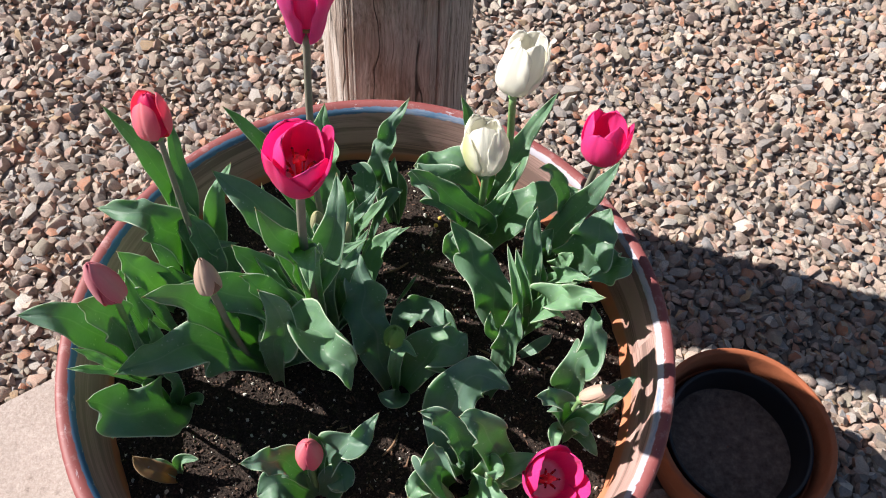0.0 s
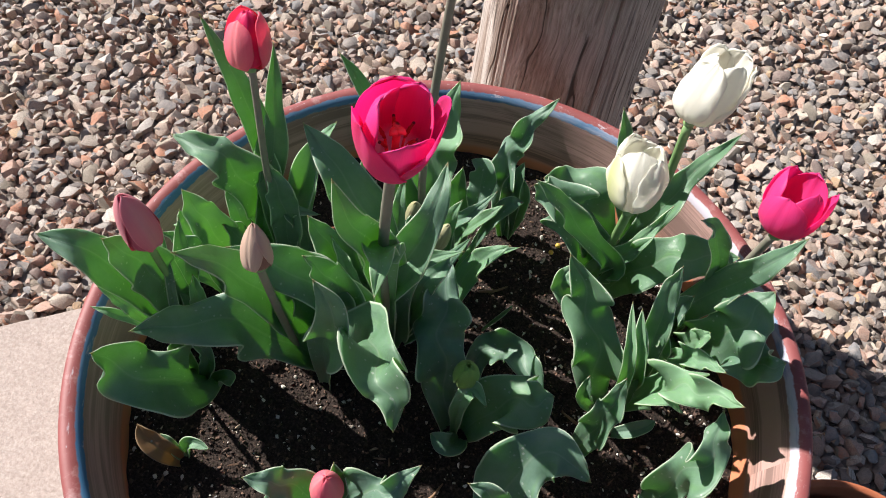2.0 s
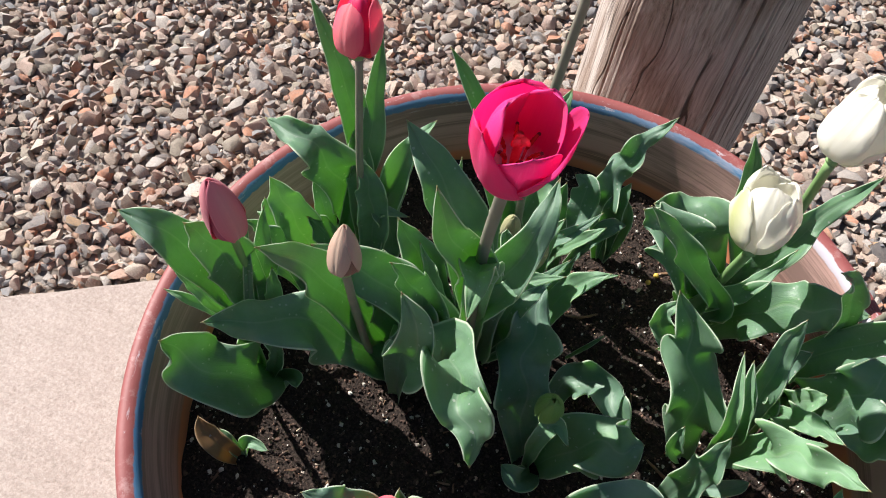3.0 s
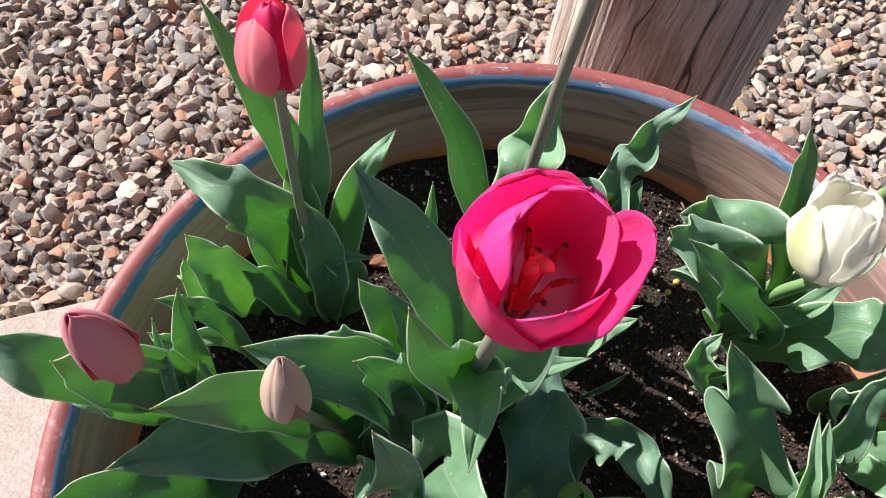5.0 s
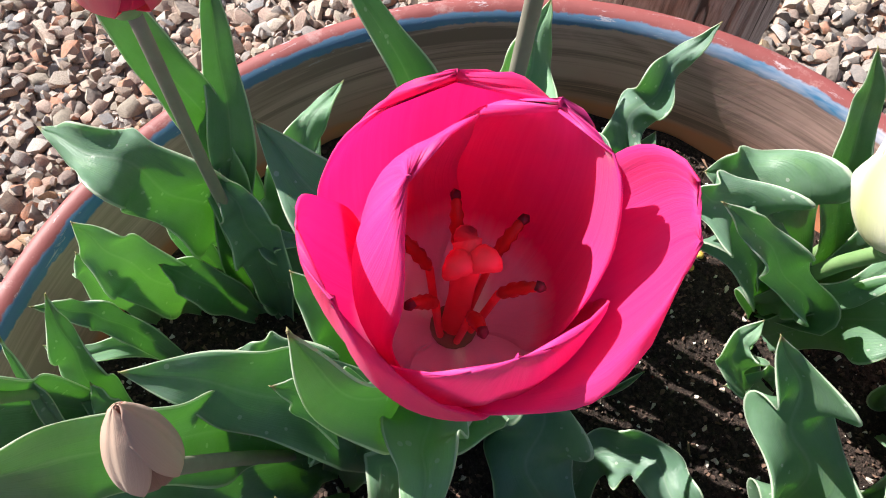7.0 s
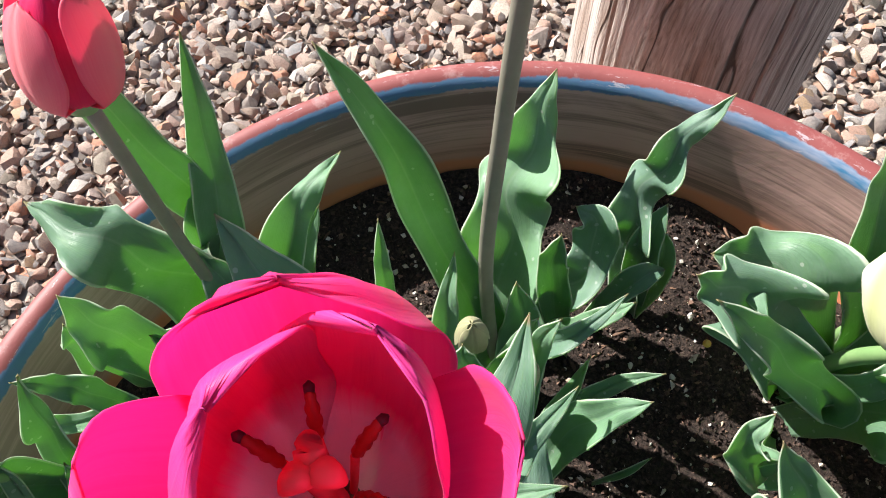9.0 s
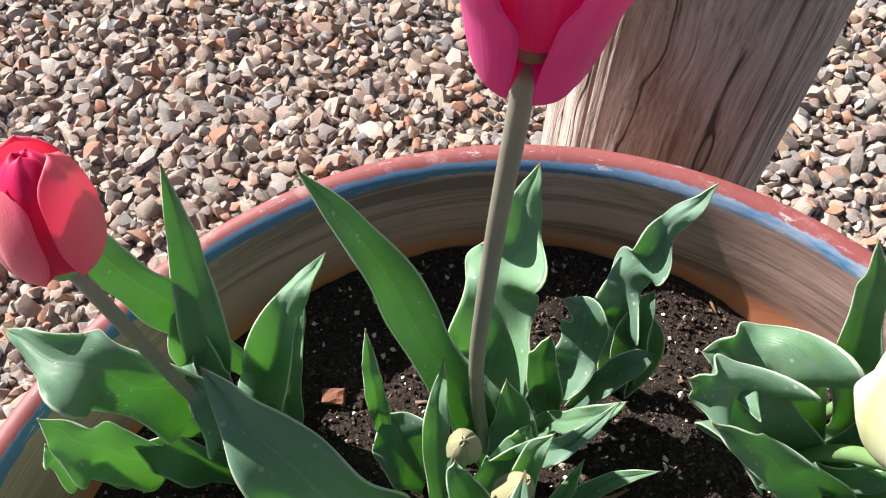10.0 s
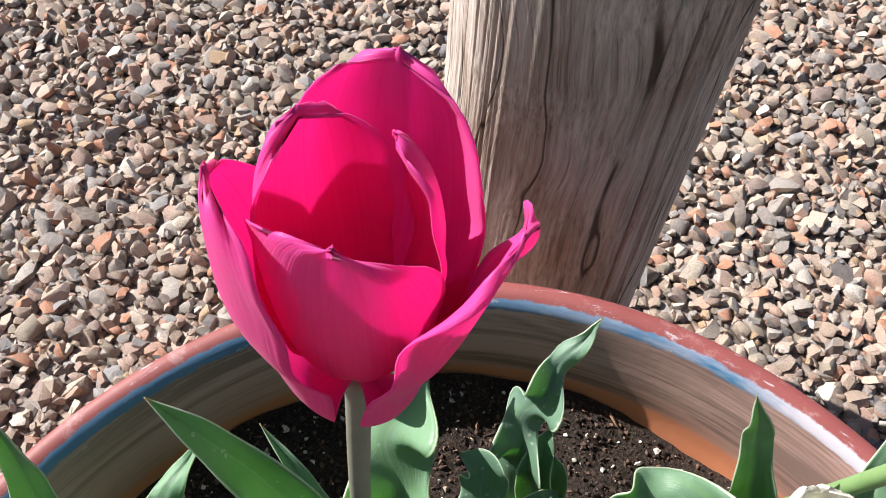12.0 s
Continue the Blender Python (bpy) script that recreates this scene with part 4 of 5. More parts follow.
leaf(A, [(-0.022, 0.070, 0.500), (-0.009, 0.090, 0.540), (-0.003, 0.108, 0.570)], 0.013, 0.4, 0.06, 2.5, mat=leaf_fresh, face=(-0.02, -0.19, 0.98))
leaf(A, [(-0.014, 0.068, 0.490), (-0.002, 0.094, 0.520), (0.015, 0.110, 0.540), (0.035, 0.119, 0.550)], 0.013, 0.4, 0.06, 2.5, face=(-0.06, -0.22, 0.97))
leaf(A, [(-0.017, 0.056, 0.500), (-0.001, 0.074, 0.560), (0.012, 0.080, 0.585), (0.027, 0.088, 0.596)], 0.023, 0.25, 0.06, 2.5, mat=leaf_fresh, face=(-0.07, -0.19, 0.98))
leaf(A, [(-0.017, 0.144, 0.470), (-0.033, 0.152, 0.550), (-0.033, 0.156, 0.590)], 0.019, 0.5, 0.05, 2.5, face=(0.03, -0.3, 0.95))
leaf(A, [(-0.048, 0.101, 0.500), (-0.034, 0.099, 0.570), (-0.011, 0.107, 0.600), (0.004, 0.127, 0.610)], 0.014, 0.4, 0.1, 2.5, face=(0.05, -0.45, 0.89))
leaf(A, [(-0.042, 0.047, 0.500), (-0.032, 0.030, 0.580), (-0.019, 0.051, 0.600), (-0.005, 0.083, 0.600)], 0.020, 0.4, 0.1, 2.5, face=(0.07, -0.4, 0.92))
leaf(A, [(-0.051, 0.046, 0.470), (-0.072, 0.095, 0.560), (-0.077, 0.126, 0.600)], 0.015, 0.5, 0.05, 2.5, mat=leaf_fresh, face=(0.12, -0.41, 0.9))
leaf(A, [(-0.066, 0.021, 0.470), (-0.087, 0.028, 0.560), (-0.113, 0.047, 0.600)], 0.015, 0.5, 0.15, 2.5, mat=leaf_fresh, face=(0.15, -0.35, 0.93))
tall = tulip_base((-0.051, 0.119), "tall tulip with a ruffled magenta flower on a long bronze stem", "tulip_plant")
leaf(tall, [(-0.052, 0.118, 0.490), (-0.088, 0.136, 0.580), (-0.115, 0.144, 0.660), (-0.140, 0.150, 0.697)], 0.029, 0.75, 0.03, 2.5, face=(0.21, -0.27, 0.94))
leaf(tall, [(-0.051, 0.120, 0.480), (-0.064, 0.165, 0.530), (-0.066, 0.201, 0.570), (-0.062, 0.245, 0.600)], 0.046, 0.4, 0.22, 2, mat=leaf_fresh, face=(0.07, -0.32, 0.95))
leaf(tall, [(-0.038, 0.109, 0.490), (-0.040, 0.125, 0.530), (-0.049, 0.138, 0.560)], 0.031, 0.5, 0.05, 2.5, mat=leaf_fresh, face=(0.02, -0.17, 0.99))
leaf(tall, [(-0.047, 0.120, 0.470), (-0.069, 0.132, 0.530), (-0.097, 0.154, 0.580), (-0.123, 0.173, 0.610)], 0.013, 0.5, 0.05, 2.5, face=(0.13, -0.24, 0.96))
leaf(tall, [(-0.044, 0.121, 0.470), (-0.032, 0.160, 0.500), (-0.017, 0.171, 0.530), (-0.020, 0.187, 0.555), (-0.032, 0.191, 0.560)], 0.030, 0.3, 0.12, 2, face=(-0.02, -0.24, 0.97))
leaf(tall, [(-0.110, 0.102, 0.470), (-0.111, 0.112, 0.560), (-0.114, 0.125, 0.612)], 0.011, 0.5, 0.06, 2.5, mat=leaf_fresh, face=(0.16, -0.15, 0.98))
leaf(tall, [(-0.081, 0.097, 0.470), (-0.096, 0.104, 0.500), (-0.111, 0.113, 0.520)], 0.041, 0.3, 0.12, 2.5, face=(0.13, -0.19, 0.97))
curl = tulip_base((0.017, 0.183), "young tulip with a narrow wavy upright leaf and no flower", "tulip_plant")
leaf(curl, [(0.016, 0.182, 0.470), (-0.001, 0.206, 0.520), (0.006, 0.230, 0.565), (0.031, 0.267, 0.589)], 0.027, 0.5, 0.3, 3, face=(-0.07, -0.36, 0.93))
leaf(curl, [(0.017, 0.186, 0.470), (0.011, 0.199, 0.510), (0.015, 0.220, 0.540)], 0.022, 0.6, 0.15, 2.5, face=(-0.07, -0.28, 0.96))
leaf(curl, [(0.016, 0.183, 0.470), (0.023, 0.199, 0.500), (0.019, 0.208, 0.530)], 0.018, 0.6, 0.1, 2.5, mat=leaf_fresh, face=(-0.09, -0.27, 0.96))
leaf(curl, [(-0.014, 0.165, 0.475), (0.002, 0.173, 0.500), (0.014, 0.182, 0.520), (0.025, 0.193, 0.515)], 0.017, 0.5, 0.2, 2, face=(-0.08, -0.26, 0.96))
white = tulip_base((0.112, 0.174), "tulip with a white flower streaked with green", "tulip_plant")
leaf(white, [(0.115, 0.169, 0.480), (0.082, 0.155, 0.550), (0.052, 0.153, 0.590), (0.031, 0.148, 0.605)], 0.046, 0.3, 0.18, 2, face=(-0.02, -0.49, 0.87))
leaf(white, [(0.120, 0.184, 0.480), (0.088, 0.170, 0.560), (0.060, 0.173, 0.585), (0.037, 0.169, 0.590)], 0.051, 0.35, 0.22, 2, face=(-0.03, -0.5, 0.87))
leaf(white, [(0.123, 0.141, 0.520), (0.081, 0.119, 0.600), (0.054, 0.113, 0.640), (0.033, 0.112, 0.659)], 0.023, 0.45, 0.1, 2.5, face=(-0.17, -0.39, 0.91))
leaf(white, [(0.135, 0.186, 0.500), (0.108, 0.191, 0.580), (0.095, 0.200, 0.630), (0.084, 0.205, 0.661)], 0.021, 0.5, 0.05, 2.5, face=(-0.21, -0.48, 0.85))
leaf(white, [(0.128, 0.169, 0.500), (0.144, 0.181, 0.580), (0.164, 0.210, 0.610), (0.194, 0.253, 0.620)], 0.026, 0.45, 0.1, 2.5, face=(-0.15, -0.53, 0.83))
leaf(white, [(0.118, 0.150, 0.480), (0.145, 0.137, 0.550), (0.178, 0.132, 0.590), (0.208, 0.131, 0.607)], 0.044, 0.15, 0.1, 3, face=(-0.17, -0.46, 0.87))
leaf(white, [(0.110, 0.154, 0.500), (0.130, 0.145, 0.560), (0.150, 0.170, 0.600)], 0.020, 0.5, 0.1, 2.5, mat=leaf_fresh, face=(-0.11, -0.46, 0.88))
leaf(white, [(0.114, 0.142, 0.480), (0.092, 0.097, 0.520), (0.077, 0.097, 0.550), (0.086, 0.113, 0.560)], 0.022, 0.6, 0.1, 2.5, mat=leaf_fresh, face=(-0.05, -0.41, 0.91))
leaf(white, [(0.117, 0.130, 0.480), (0.108, 0.103, 0.500), (0.086, 0.091, 0.510)], 0.016, 0.5, 0.1, 2.5, mat=leaf_fresh, face=(-0.08, -0.39, 0.92))
white2 = tulip_base((0.139, 0.211), "tulip with a creamy white flower standing at the rim", "tulip_plant")
mid = tulip_base((0.147, 0.041), "young tulip with a broad wavy leaf and no flower", "tulip_plant")
leaf(mid, [(0.139, 0.032, 0.470), (0.123, 0.044, 0.530), (0.101, 0.064, 0.580), (0.074, 0.080, 0.622)], 0.045, 0.3, 0.22, 2, face=(-0.09, -0.4, 0.91))
leaf(mid, [(0.121, -0.035, 0.470), (0.130, -0.023, 0.530), (0.135, -0.014, 0.580), (0.136, -0.004, 0.612)], 0.026, 0.35, 0.08, 2.5, face=(-0.14, -0.31, 0.94))
leaf(mid, [(0.141, 0.033, 0.470), (0.121, 0.011, 0.520), (0.118, 0.018, 0.550)], 0.014, 0.5, 0.1, 2.5, mat=leaf_fresh, face=(-0.11, -0.31, 0.94))
leaf(mid, [(0.153, 0.013, 0.465), (0.179, 0.018, 0.475), (0.192, 0.028, 0.480)], 0.014, 0.5, 0.06, 2.5, face=(-0.16, -0.3, 0.94))
spear = tulip_base((0.171, 0.057), "tulip shoot with tightly rolled pale leaves", "tulip_plant")
leaf(spear, [(0.166, 0.047, 0.470), (0.152, 0.039, 0.560), (0.140, 0.063, 0.600)], 0.020, 1.2, 0.03, 2.5, mat=leaf_fresh, face=(-0.15, -0.36, 0.92), label="pale rolled spear-shaped leaf")
leaf(spear, [(0.157, 0.039, 0.480), (0.143, 0.026, 0.570), (0.130, 0.061, 0.610)], 0.013, 0.9, 0.03, 2.5, mat=leaf_fresh, face=(-0.14, -0.35, 0.93))
leaf(spear, [(0.174, 0.056, 0.470), (0.161, 0.059, 0.560), (0.156, 0.078, 0.610), (0.158, 0.090, 0.633)], 0.021, 0.5, 0.05, 2.5, face=(-0.16, -0.42, 0.89))
leaf(spear, [(0.163, 0.043, 0.475), (0.172, 0.021, 0.560), (0.183, -0.001, 0.620), (0.209, -0.017, 0.649)], 0.031, 0.3, 0.25, 2.5, mat=leaf_fresh, face=(-0.21, -0.34, 0.92))
leaf(spear, [(0.181, 0.064, 0.480), (0.171, 0.062, 0.550), (0.163, 0.061, 0.580)], 0.014, 0.6, 0.2, 2.5, mat=leaf_fresh, face=(-0.17, -0.37, 0.91))
pinkR = tulip_base((0.208, 0.140), "tulip with a half-open deep pink flower leaning out over the rim", "tulip_plant")
leaf(pinkR, [(0.183, 0.121, 0.490), (0.200, 0.108, 0.590), (0.212, 0.093, 0.660), (0.227, 0.103, 0.690)], 0.029, 0.4, 0.06, 2.5, face=(-0.18, -0.46, 0.87))
leaf(pinkR, [(0.212, 0.139, 0.480), (0.192, 0.116, 0.600), (0.165, 0.096, 0.680), (0.150, 0.085, 0.700)], 0.016, 0.6, 0.1, 2.5, face=(-0.19, -0.49, 0.85))
leaf(pinkR, [(0.206, 0.115, 0.480), (0.217, 0.083, 0.550), (0.225, 0.089, 0.590), (0.237, 0.107, 0.610)], 0.054, 0.2, 0.15, 2, face=(-0.23, -0.41, 0.88))
leaf(pinkR, [(0.197, 0.096, 0.500), (0.197, 0.075, 0.560), (0.203, 0.078, 0.570)], 0.022, 0.4, 0.12, 3, mat=leaf_fresh, face=(-0.2, -0.39, 0.9), label="crinkled pale young leaf")
leaf(pinkR, [(0.197, 0.111, 0.480), (0.188, 0.064, 0.540), (0.194, 0.045, 0.580), (0.210, 0.030, 0.600)], 0.020, 0.4, 0.12, 3, mat=leaf_fresh, face=(-0.2, -0.37, 0.91))
leaf(pinkR, [(0.203, 0.132, 0.480), (0.176, 0.102, 0.540), (0.183, 0.101, 0.580)], 0.025, 0.4, 0.1, 2.5, face=(-0.16, -0.4, 0.9))
leaf(pinkR, [(0.206, 0.120, 0.480), (0.228, 0.080, 0.545), (0.245, 0.058, 0.575), (0.258, 0.060, 0.588)], 0.042, 0.2, 0.12, 2, face=(-0.23, -0.41, 0.88))
low_right = tulip_base((0.205, -0.060), "tulip with a closed pink-tinged bud hidden among curled leaves", "tulip_plant")
leaf(low_right, [(0.201, -0.060, 0.470), (0.197, -0.044, 0.530), (0.208, -0.035, 0.590), (0.206, -0.008, 0.617)], 0.033, 0.3, 0.25, 2.5, face=(-0.18, -0.32, 0.93))
leaf(low_right, [(0.218, -0.066, 0.470), (0.233, -0.058, 0.500), (0.247, -0.051, 0.520), (0.265, -0.038, 0.525)], 0.020, 0.45, 0.08, 2.5, face=(-0.2, -0.28, 0.94))
leaf(low_right, [(0.206, -0.063, 0.470), (0.174, -0.083, 0.570), (0.150, -0.090, 0.600)], 0.024, 0.4, 0.15, 2, face=(-0.14, -0.27, 0.95))
leaf(low_right, [(0.206, -0.066, 0.470), (0.210, -0.091, 0.500), (0.223, -0.112, 0.500)], 0.018, 0.5, 0.08, 2.5, face=(-0.16, -0.24, 0.96))
leaf(low_right, [(0.200, -0.069, 0.470), (0.179, -0.096, 0.530), (0.174, -0.117, 0.530)], 0.015, 0.5, 0.12, 2.5, mat=leaf_fresh, face=(-0.14, -0.25, 0.96))
leaf(low_right, [(0.201, -0.075, 0.480), (0.205, -0.084, 0.530), (0.223, -0.077, 0.550)], 0.021, 0.6, 0.1, 2.5, mat=leaf_fresh, face=(-0.16, -0.26, 0.95))
leaf(low_right, [(0.197, -0.081, 0.480), (0.199, -0.091, 0.530), (0.209, -0.102, 0.530)], 0.015, 0.5, 0.15, 2.5, mat=leaf_fresh, face=(-0.16, -0.25, 0.95))
green = tulip_base((0.024, -0.025), "tulip with a round green bud cupped by wavy leaves", "tulip_plant")
leaf(green, [(0.021, -0.026, 0.470), (0.002, -0.007, 0.535), (-0.010, 0.024, 0.570), (-0.016, 0.068, 0.580)], 0.046, 0.3, 0.2, 2, face=(0.05, -0.35, 0.93))
leaf(green, [(0.023, -0.003, 0.470), (0.027, 0.033, 0.495), (0.051, 0.040, 0.510), (0.075, 0.018, 0.515), (0.090, -0.005, 0.510)], 0.031, 0.6, 0.15, 2.5, face=(-0.02, -0.34, 0.94))
leaf(green, [(0.028, -0.029, 0.470), (0.055, -0.020, 0.530), (0.078, -0.023, 0.560), (0.093, -0.014, 0.565)], 0.048, 0.2, 0.2, 2, face=(-0.06, -0.29, 0.95))
leaf(green, [(0.024, -0.029, 0.480), (0.024, -0.035, 0.540), (0.031, -0.025, 0.560), (0.045, -0.035, 0.555)], 0.015, 0.6, 0.1, 2.5, mat=leaf_fresh, face=(0.0, -0.29, 0.96))
leaf(green, [(0.032, -0.027, 0.470), (0.024, -0.051, 0.485), (0.006, -0.048, 0.490)], 0.022, 0.4, 0.1, 2.5, face=(0.01, -0.23, 0.97))
leaf(green, [(0.017, 0.073, 0.465), (0.034, 0.080, 0.485), (0.044, 0.089, 0.500)], 0.004, 0.4, 0.05, 2.5, face=(-0.0, -0.36, 0.93))
front_pink = tulip_base((0.100, -0.118), "tulip with an open pink flower low over the rim", "tulip_plant")
leaf(front_pink, [(0.081, -0.104, 0.500), (0.079, -0.077, 0.550), (0.103, -0.063, 0.580), (0.132, -0.074, 0.575)], 0.053, 0.25, 0.08, 2.5, face=(-0.07, -0.3, 0.95))
leaf(front_pink, [(0.101, -0.120, 0.480), (0.085, -0.121, 0.570), (0.065, -0.118, 0.620), (0.047, -0.118, 0.634)], 0.022, 0.45, 0.1, 2.5, face=(-0.03, -0.26, 0.96))
leaf(front_pink, [(0.130, -0.131, 0.500), (0.109, -0.130, 0.600), (0.092, -0.127, 0.640), (0.079, -0.126, 0.645)], 0.034, 0.4, 0.06, 2.5, face=(-0.06, -0.26, 0.96))
leaf(front_pink, [(0.114, -0.134, 0.490), (0.128, -0.140, 0.560), (0.151, -0.139, 0.590)], 0.030, 0.35, 0.12, 2.5, mat=leaf_fresh, face=(-0.09, -0.22, 0.97))
leaf(front_pink, [(0.082, -0.131, 0.480), (0.063, -0.143, 0.560), (0.060, -0.133, 0.600)], 0.035, 0.35, 0.2, 2, face=(-0.02, -0.21, 0.98))
leaf(front_pink, [(0.104, -0.136, 0.480), (0.112, -0.146, 0.570), (0.115, -0.158, 0.580)], 0.024, 0.5, 0.1, 2.5, mat=leaf_fresh, face=(-0.08, -0.21, 0.97))
leaf(front_pink, [(0.082, -0.153, 0.480), (0.053, -0.153, 0.540), (0.039, -0.166, 0.550)], 0.030, 0.4, 0.15, 2.5, mat=leaf_fresh, face=(-0.01, -0.2, 0.98))
leaf(front_pink, [(0.098, -0.136, 0.480), (0.104, -0.162, 0.540), (0.127, -0.170, 0.560)], 0.037, 0.4, 0.1, 2.5, mat=leaf_fresh, face=(-0.07, -0.19, 0.98))
leaf(front_pink, [(0.105, -0.123, 0.470), (0.095, -0.119, 0.530), (0.078, -0.120, 0.550)], 0.030, 0.4, 0.1, 2.5, face=(-0.06, -0.23, 0.97))
front_red = tulip_base((-0.051, -0.134), "low tulip with a small coral red bud at the planter's front", "tulip_plant")
leaf(front_red, [(-0.050, -0.133, 0.480), (-0.068, -0.137, 0.550), (-0.083, -0.145, 0.580), (-0.102, -0.150, 0.591)], 0.028, 0.4, 0.06, 2.5, face=(0.14, -0.22, 0.97))
leaf(front_red, [(-0.047, -0.133, 0.480), (-0.029, -0.126, 0.550), (-0.007, -0.128, 0.580), (0.013, -0.106, 0.598)], 0.027, 0.4, 0.25, 2.5, face=(0.05, -0.24, 0.97))
leaf(front_red, [(-0.049, -0.143, 0.480), (-0.076, -0.146, 0.520), (-0.098, -0.159, 0.520)], 0.033, 0.4, 0.1, 2.5, face=(0.12, -0.2, 0.97))
leaf(front_red, [(-0.044, -0.143, 0.480), (-0.025, -0.141, 0.520), (-0.018, -0.154, 0.520)], 0.031, 0.4, 0.1, 2.5, face=(0.07, -0.21, 0.98))
leaf(front_red, [(-0.052, -0.138, 0.480), (-0.044, -0.127, 0.550), (-0.047, -0.120, 0.585)], 0.019, 0.6, 0.06, 2.5, face=(0.09, -0.23, 0.97))
dead = tulip_base((-0.192, -0.124), "withered brown shoot with one green leaf", "withered_shoot")
leaf(dead, [(-0.188, -0.125, 0.467), (-0.194, -0.131, 0.490), (-0.209, -0.128, 0.505), (-0.218, -0.122, 0.515)], 0.019, 0.4, 0.06, 2.5, mat=dead_leaf, face=(0.24, -0.21, 0.95), label="withered brown leaf")
leaf(dead, [(-0.188, -0.125, 0.467), (-0.193, -0.124, 0.490), (-0.203, -0.120, 0.500)], 0.010, 0.5, 0.05, 2.5, mat=leaf_fresh, face=(0.22, -0.21, 0.95))
leaf(dead, [(-0.190, -0.125, 0.467), (-0.181, -0.118, 0.490), (-0.162, -0.118, 0.495)], 0.012, 0.6, 0.2, 2.5, mat=leaf_fresh, face=(0.21, -0.21, 0.95))

# ---- the plants: stems and flowers ----
# wide open pink cup
stem(A, [(-0.052, 0.006, 0.60), (-0.0495, -0.005, 0.705), (-0.0425, -0.0115, 0.790)], 0.0037)
flower(A, (-0.0418, -0.0112, 0.7925), (0.06, 0.018, 1.0), [
    dict(at=66, height=0.059, width=0.046, belly=0.0184, close=0.68, flare=-0.002, ruffle=0.020, blunt=0.40, nick=0.05, shear=0.14, mat=pink_footed),
    dict(at=184, height=0.053, width=0.041, belly=0.0180, close=0.79, flare=-0.002, ruffle=0.016, blunt=0.48, droop=-0.15, mat=pink_footed),
    dict(at=302, height=0.045, width=0.047, belly=0.0204, close=0.62, ruffle=0.018, blunt=0.36, shear=-0.08, mat=pink_footed),
    dict(at=118, out=0.001, height=0.0540, width=0.051, belly=0.0252, close=0.72, flare=-0.003, ruffle=0.026, blunt=0.38, nick=0.07, droop=-0.10),
    dict(at=233, out=0.002, height=0.050, width=0.050, belly=0.0210, close=0.565, ruffle=0.022, blunt=0.40, shear=0.24, droop=0.08),
    dict(at=355, out=0.003, height=0.061, width=0.048, belly=0.0182, close=0.585, flare=0.0045, ruffle=0.022, blunt=0.48, shear=-0.10, droop=0.10)],
    pink_outer, heart=0.0195, label="wide open hot pink flower with red stamens")
# tall ruffled magenta flower
stem(tall, [(-0.0590, 0.1185, 0.60), (-0.0560, 0.1270, 0.71), (-0.0496, 0.1325, 0.8075)], 0.0033)
flower(tall, (-0.0493, 0.1330, 0.8105), (0.035, 0.14, 1.0), [
    dict(at=275, height=0.0553, width=0.0473, belly=0.0156, close=0.61, flare=0.0011, ruffle=0.030, blunt=0.36, shear=0.13),
    dict(at=146, height=0.0595, width=0.0385, belly=0.0161, close=0.75, ruffle=0.034, blunt=0.42, nick=0.05),
    dict(at=24, height=0.0606, width=0.0231, belly=0.0152, close=0.87, ruffle=0.03, fold=0.08, blunt=0.5),
    dict(at=199, out=0.0011, height=0.0574, width=0.0440, belly=0.0207, close=0.64, flare=0.0011, ruffle=0.032, drop=0.0125, blunt=0.38, nick=0.05, shear=-0.1),
    dict(at=338, out=0.0011, height=0.0595, width=0.0374, belly=0.0202, close=0.61, flare=0.0066, ruffle=0.045, drop=0.0125, fold=0.10, curl=0.035, blunt=0.38),
    dict(at=82, out=0.0022, height=0.0595, width=0.0506, belly=0.0211, close=0.67, ruffle=0.040, drop=0.0044, blunt=0.42, peak=0.05)],
    magenta_mat, label="ruffled magenta flower with flaring petals")
# coral bud, its tips just parting
stem(red, [(-0.177, 0.073, 0.60), (-0.171, 0.074, 0.742)], 0.0028)
flower(red, (-0.172, 0.0735, 0.743), (-0.09, 0.40, 0.91), [
    dict(at=k, height=0.036, width=0.030, belly=0.0116, close=0.96, ruffle=0.012, blunt=0.55, skew=0.85, peak=0.06, fold=0.05, mat=coral_deep) for k in (328, 92, 212)] + [
    dict(at=268, height=0.034, width=0.0285, belly=0.0150, close=0.82, ruffle=0.010, blunt=0.62, lift=0.0008, drop=0.001, skew=0.78),
    dict(at=28, height=0.038, width=0.030, belly=0.0150, close=0.86, ruffle=0.010, blunt=0.60, lift=0.0006, drop=0.001, skew=0.78),
    dict(at=150, height=0.039, width=0.034, belly=0.0146, close=0.80, ruffle=0.012, blunt=0.6, drop=0.001, skew=0.80)],
    red_bud_mat, spin=-12, label="coral red bud with tips just parting")
# dusty bud
stem(dusty, [(-0.215, -0.03, 0.60), (-0.191, -0.0535, 0.700)], 0.0028, stem_green)
flower(dusty, (-0.191, -0.0535, 0.701), (-0.13, 0.04, 0.99), closed_bud(0.046, 0.0114, 1.0, 0.72, lift=0.0014, peak=0.06, seam=seam_rose), dusty_mat, spin=40, label="dusty rose closed bud")
# tan bud
stem(tan, [(-0.124, -0.03, 0.60), (-0.117, -0.0485, 0.706)], 0.003)
flower(tan, (-0.117, -0.0485, 0.707), (-0.13, 0.32, 0.94), closed_bud(0.029, 0.0098, 1.0, 0.62, lift=0.0003, peak=0.12, seam=seam_brown), tan_mat, spin=83, label="small pinkish tan closed bud")
